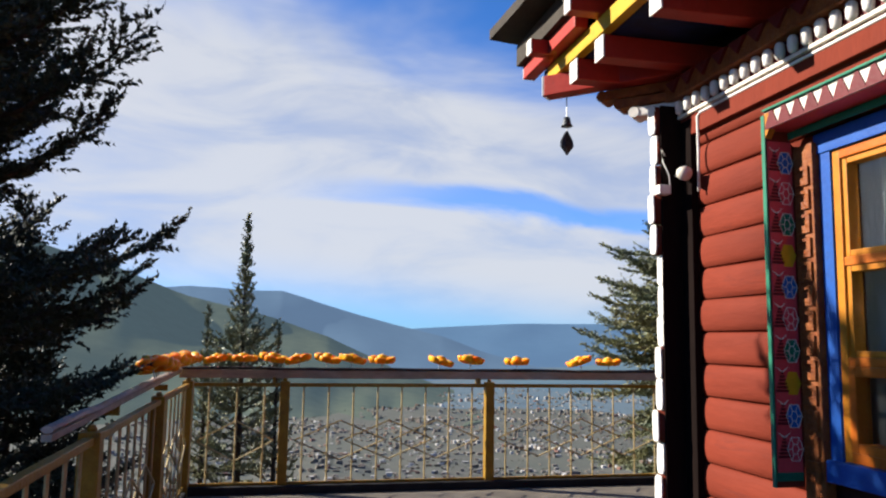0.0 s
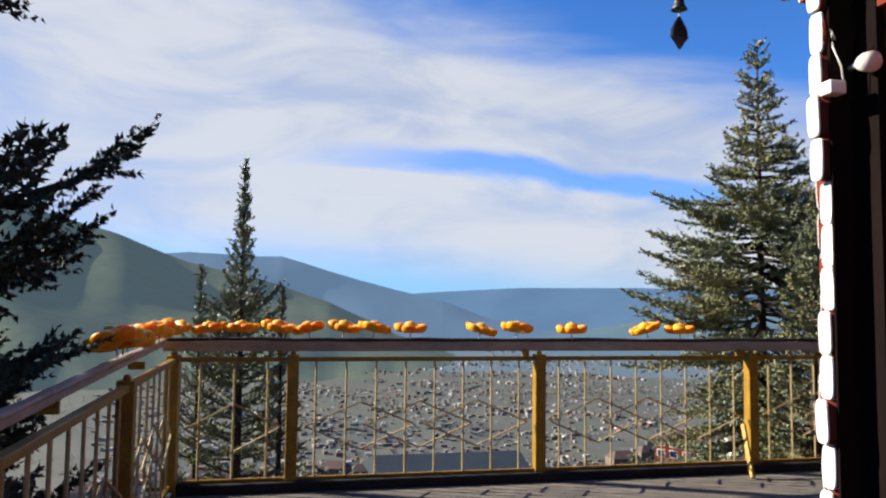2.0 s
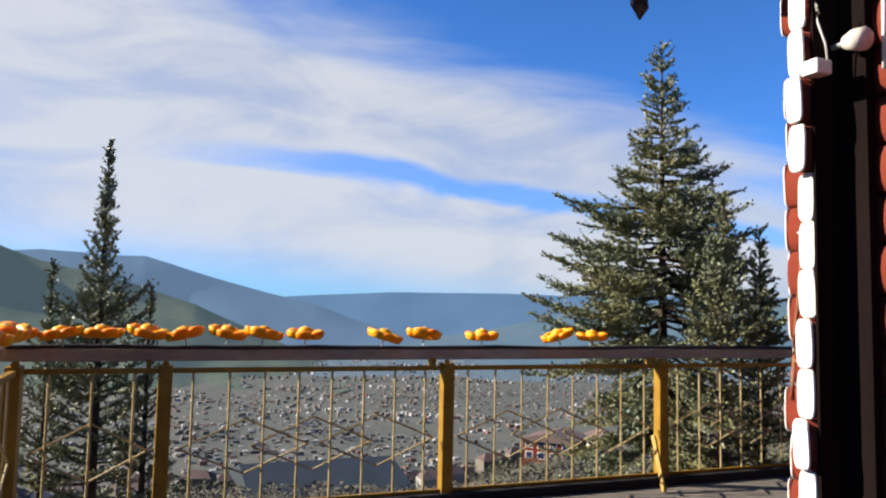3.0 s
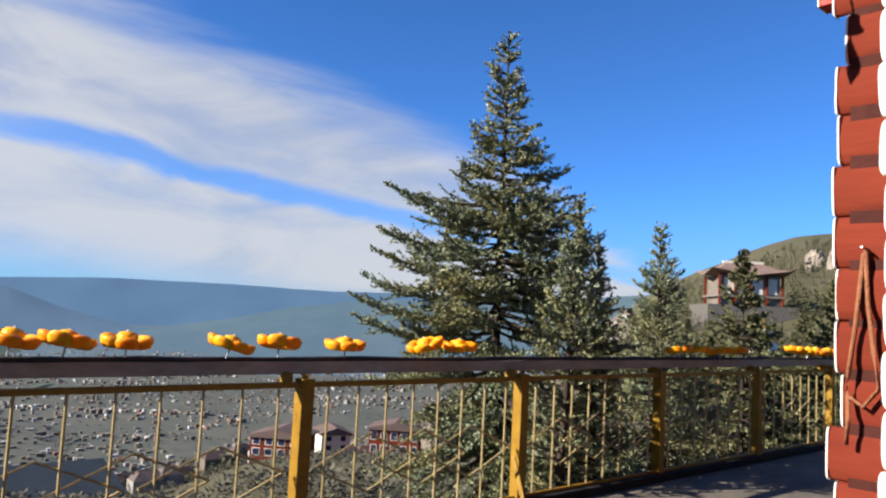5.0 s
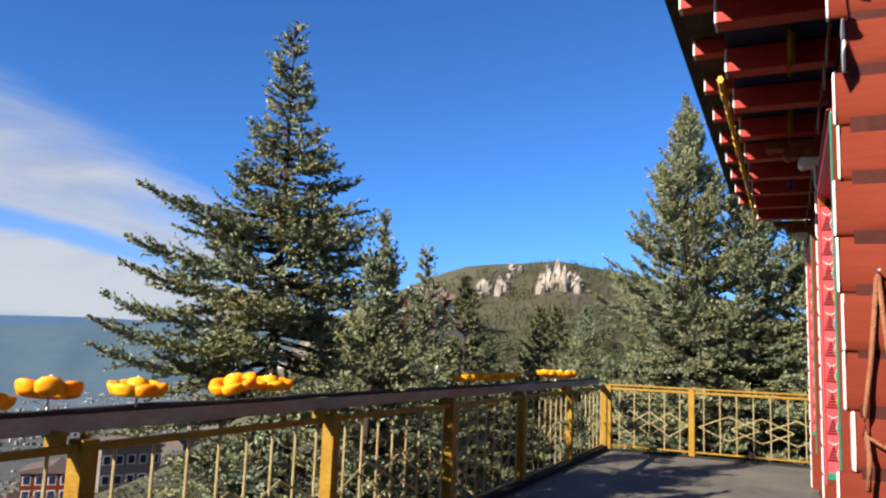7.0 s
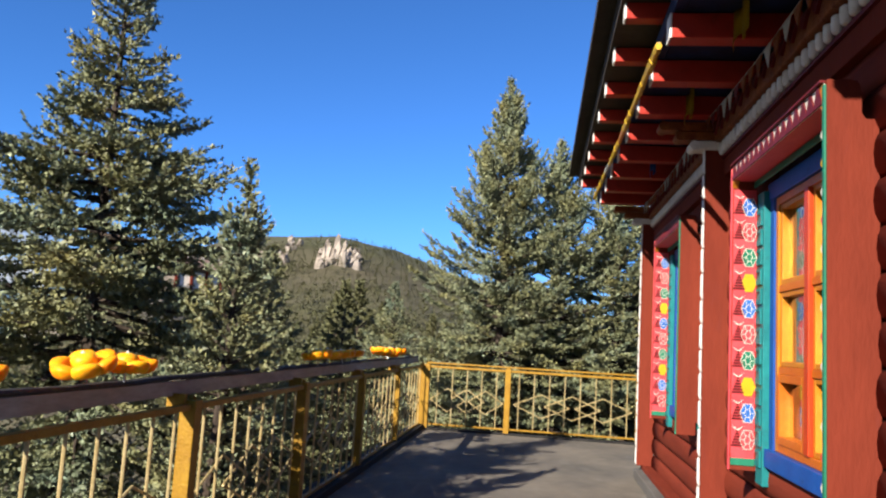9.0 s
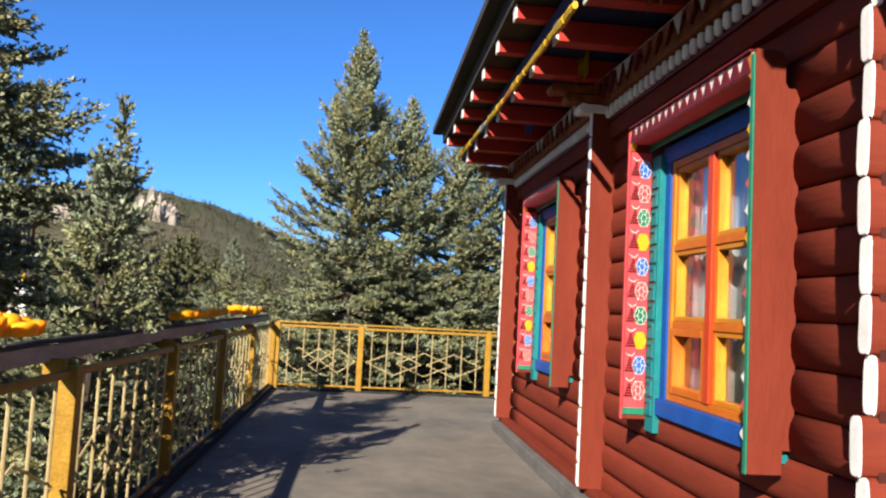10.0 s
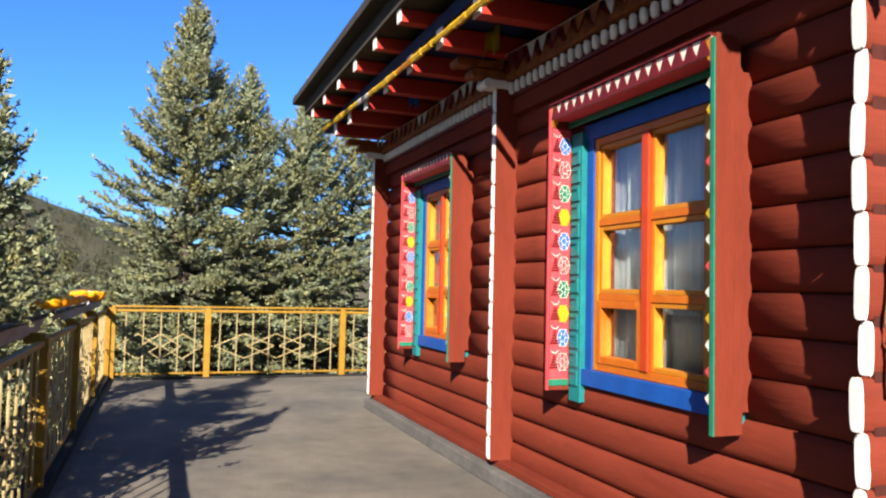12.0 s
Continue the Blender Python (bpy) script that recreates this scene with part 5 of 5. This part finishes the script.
def pavilion():
    az, r = 63.6, 120
    x, y = r * math.sin(radians(az)), r * math.cos(radians(az))
    zb = 1.45 + math.tan(radians(1.7)) * r
    ob = thing("pavilion", "red timber temple pavilion with an upturned tiled roof on the hillside", "pavilion", pose(x, y, zb, 0, 0, -az + 18))
    part("terrace", box(-6.5, 6.5, -5, 5, -6, 0), M_STONE, ob)
    part("body", box(-4.2, 4.2, -3.4, 3.4, 0, 4.4), M_PLASTER, ob)
    part("gallery", box(-4.7, 4.7, -3.9, 3.9, 1.2, 1.5), M_PLASTER, ob)
    for i in range(5):
        for s in (-1, 1):
            part("post", box(-4.5 + i * 2.25 - 0.15, -4.5 + i * 2.25 + 0.15, s * 3.7 - 0.15, s * 3.7 + 0.15, 0, 4.4), M_BOARD, ob)
    for i in range(4):
        part("window", box(-3.8 + i * 2.0, -2.2 + i * 2.0, -3.46, -3.40, 1.7, 4.0), M_CREAM, ob)
    bm = bmesh.new()
    prev = None
    for h, sx, sy, lift in ((4.4, 5.9, 5.0, 0.9), (5.2, 4.4, 3.4, 0.2), (6.0, 3.2, 1.6, 0.0), (6.4, 2.8, 0.25, 0.0)):
        ring = []
        for cx, cy in ((-1, -1), (0, -1), (1, -1), (1, 0), (1, 1), (0, 1), (-1, 1), (-1, 0)):
            ring.append(bm.verts.new((cx * sx, cy * sy, h + (lift if cx and cy else 0))))
        if prev:
            for k in range(8):
                bm.faces.new((prev[k], prev[(k + 1) % 8], ring[(k + 1) % 8], ring[k]))
        else:
            bm.faces.new(ring[::-1])
        prev = ring
    bm.faces.new(prev)
    part("roof", bm, M_TILE, ob)
    part("ridge", box(-3.0, 3.0, -0.2, 0.2, 6.35, 6.75), M_CREAM, ob)


pavilion()


def stupa():
    az, r = 64.9, 62
    x, y = r * math.sin(radians(az)), r * math.cos(radians(az))
    zb = 1.45 - math.tan(radians(1.0)) * r
    ob = thing("stupa", "small white stupa among the trees", "stupa", pose(x, y, zb))
    part("base", box(-0.8, 0.8, -0.8, 0.8, -3.0, 0.2, 0.03), M_WHITE, ob)
    part("dome", lathe(bmesh.new(), ((0.55, 0.2), (0.7, 0.6), (0.6, 1.05), (0.2, 1.3)), 12), M_WHITE, ob, smooth=True)
    part("spire", lathe(bmesh.new(), ((0.16, 1.3), (0.1, 1.6), (0.03, 2.1)), 8), M_YELLOW, ob)


stupa()


def house(az, r, w, d, h, walls, turn, label, storeys=2):
    x, y = r * math.sin(radians(az)), r * math.cos(radians(az))
    z = ground_z(x, y)
    ob = thing("house", label, "house", pose(x, y, z - 1, 0, 0, -az + turn), "houses below the terrace")
    part("wall", box(-w / 2, w / 2, -d / 2, d / 2, 0, h + 1), walls, ob)
    part("roof", prism(((-w / 2 - 0.4, h + 1), (w / 2 + 0.4, h + 1), (w / 2 + 0.4, h + 1.25), (0, h + 2.2), (-w / 2 - 0.4, h + 1.25)), "y", -d / 2 - 0.4, d / 2 + 0.4), M_TROOF, ob)
    n, wh = max(2, int(w / 1.6)), min(1.3, h / storeys * 0.68)
    for s in range(storeys):
        zc = 1.6 + s * (h - 0.2) / storeys
        for i in range(n):
            xc = -w / 2 + w * (i + 0.5) / n
            q = part("window", box(xc - 0.55, xc + 0.55, -d / 2 - 0.06, -d / 2 - 0.02, zc, zc + wh), M_CREAM, ob)
            part("pane", box(xc - 0.42, xc + 0.42, -d / 2 - 0.09, -d / 2 - 0.062, zc + 0.12, zc + wh - 0.12), M_UNDER, q)


for az, hr_, w, h, m_, tn, lb in (
        (33.9, 130, 4.8, 4.7, M_CREAM, 12, "white three-storey house with rows of windows below the terrace"),
        (38.7, 124, 8.0, 4.2, M_BOARD, -8, "red walled house with white windows below the terrace"),
        (42.8, 118, 8.0, 5.5, M_PLASTER, 15, "tan walled house with a low roof below the terrace"),
        (30.2, 106, 7.0, 3.0, M_BOARD, -20, "red walled house with a low roof below the terrace")):
    house(az, hr_, w, 6.5, h, m_, tn, lb, 3 if m_ is M_CREAM else 2)


hx, hy = 78 * math.sin(radians(12)), 78 * math.cos(radians(12))
hall = thing("hall", "long hall with a dark slate roof below the terrace", "hall", pose(hx, hy, ground_z(hx, hy) - 1, 0, 0, -13 + 14))
part("wall", box(-7, 7, -6, 6, 0, 2.4), M_PLASTER, hall)
part("roof", prism(((-7, 2.4), (7, 2.4), (7, 2.6), (0, 4.6), (-7, 2.6)), "x", -8, 8), M_SLATE, hall)


def town():
    """The far town on the valley floor: hundreds of small flat-roofed houses, joined."""
    rg = np.random.default_rng(9)
    V, T = [], []
    roofs = set()
    quads = ((4, 5, 6, 7), (0, 1, 5, 4), (1, 2, 6, 5), (2, 3, 7, 6), (3, 0, 4, 7))
    n = 0
    for _ in range(26000):
        az, r = rg.uniform(-12, 56), 150 + 1650 * rg.uniform() ** 1.5
        x, y = r * math.sin(radians(az)), r * math.cos(radians(az))
        if noise.noise(Vector((x * 0.006, y * 0.006, 4))) < -0.30 or n > 13000:
            continue
        z = ground_z(x, y)
        w, d, h = rg.uniform(1.6, 5.5), rg.uniform(1.4, 3.2), rg.uniform(0.7, 2.2)
        a = 0.35 + noise.noise(Vector((x * 0.004, y * 0.004, 8))) * 0.8 + (1.57 if rg.uniform() < 0.3 else 0)
        c, s = math.cos(a), math.sin(a)
        b = len(V)
        for zz in (z - 3, z + h):
            for px, py in ((-w, -d), (w, -d), (w, d), (-w, d)):
                V.append((x + (px * c - py * s) / 2, y + (px * s + py * c) / 2, zz))
        for q in quads:
            T += [(b + q[0], b + q[1], b + q[2]), (b + q[0], b + q[2], b + q[3])]
        n += 1
    for _ in range(420):
        az, r = rg.uniform(-14, 50), rg.uniform(125, 330)
        x, y = r * math.sin(radians(az)), r * math.cos(radians(az))
        z = ground_z(x, y)
        w, d, h, a = rg.uniform(2.6, 5.5), rg.uniform(2.2, 3.6), rg.uniform(1.6, 3.0), rg.uniform(-0.4, 0.4)
        c, s = math.cos(a), math.sin(a)
        b = len(V)
        for zz in (z - 3, z + h):
            for px, py in ((-w, -d), (w, -d), (w, d), (-w, d)):
                V.append((x + (px * c - py * s) / 2, y + (px * s + py * c) / 2, zz))
        for px in (-w * 0.55, w * 0.55):
            V.append((x + px * c / 2, y + px * s / 2, z + h + 1.1))
        for q in quads[1:]:
            T += [(b + q[0], b + q[1], b + q[2]), (b + q[0], b + q[2], b + q[3])]
        roofs.update(range(len(T), len(T) + 6))
        T += [(b + 4, b + 5, b + 9), (b + 4, b + 9, b + 8), (b + 6, b + 7, b + 8), (b + 6, b + 8, b + 9), (b + 5, b + 6, b + 9), (b + 7, b + 4, b + 8)]
    ob = new("far_town", tri_mesh("far_town", V, T, M_TOWN))
    ob.data.materials.append(M_TROOF)
    flag = np.zeros(len(T), np.int32)
    flag[list(roofs)] = 1
    ob.data.polygons.foreach_set("material_index", flag)
    ob.data.polygons.foreach_set("use_smooth", [False] * len(ob.data.polygons))
    tagged(ob, "far town of small pale houses on the valley floor", "town", kind="stuff")


town()


def valley_trees():
    """Trees and hedges between the houses of the valley."""
    rg = np.random.default_rng(19)
    V = []
    for _ in range(9000):
        az, r = rg.uniform(-16, 56), 125 + 1300 * rg.uniform() ** 1.5
        x, y = r * math.sin(radians(az)), r * math.cos(radians(az))
        if noise.noise(Vector((x * 0.008, y * 0.008, 31))) < -0.05:
            continue
        z, h, m = ground_z(x, y) - 0.2, rg.uniform(1.2, 3.4), 16
        a, u = rg.uniform(0, 6.283, m), rg.uniform(0, 1, m)
        rad = h * 0.45 * np.sqrt(1 - u * u) * rg.uniform(0.3, 1.0, m)
        c = np.stack([x + rad * np.cos(a), y + rad * np.sin(a), z + h * u], 1)
        d = np.stack([np.cos(a), np.sin(a), rg.uniform(-0.2, 0.9, m)], 1) * (h * 0.26)
        w = np.stack([-np.sin(a), np.cos(a), rg.uniform(-0.6, 0.6, m)], 1) * (h * 0.14)
        V.append(np.stack([c - w, c + w, c + d], 1).reshape(-1, 3))
    V = np.concatenate(V)
    ob = new("valley_trees", tri_mesh("valley_trees", V, np.arange(len(V)).reshape(-1, 3), M_TREES))
    tagged(ob, "dark trees and hedges between the valley houses", "trees", kind="stuff")


valley_trees()


def valley_road():
    """A pale road winding down the slope below the terrace."""
    vs, ts, n = [], [], 60
    for i in range(n + 1):
        u = i / n
        az, r = 1.0 + 9.5 * u + 1.2 * math.sin(u * 7), 118 + 75 * u
        for e in (-1.6, 0.0, 1.6):
            x, y = r * math.sin(radians(az)) + e, r * math.cos(radians(az)) - e * 0.4
            vs.append((x, y, ground_z(x, y) + 0.5))
    for i in range(n):
        for k in (0, 1):
            a = i * 3 + k
            ts += [(a, a + 1, a + 3), (a + 1, a + 4, a + 3)]
    tagged(new("road", tri_mesh("road", vs, ts, M_ROAD)), "pale concrete road winding down the slope", "road", kind="structure")


valley_road()
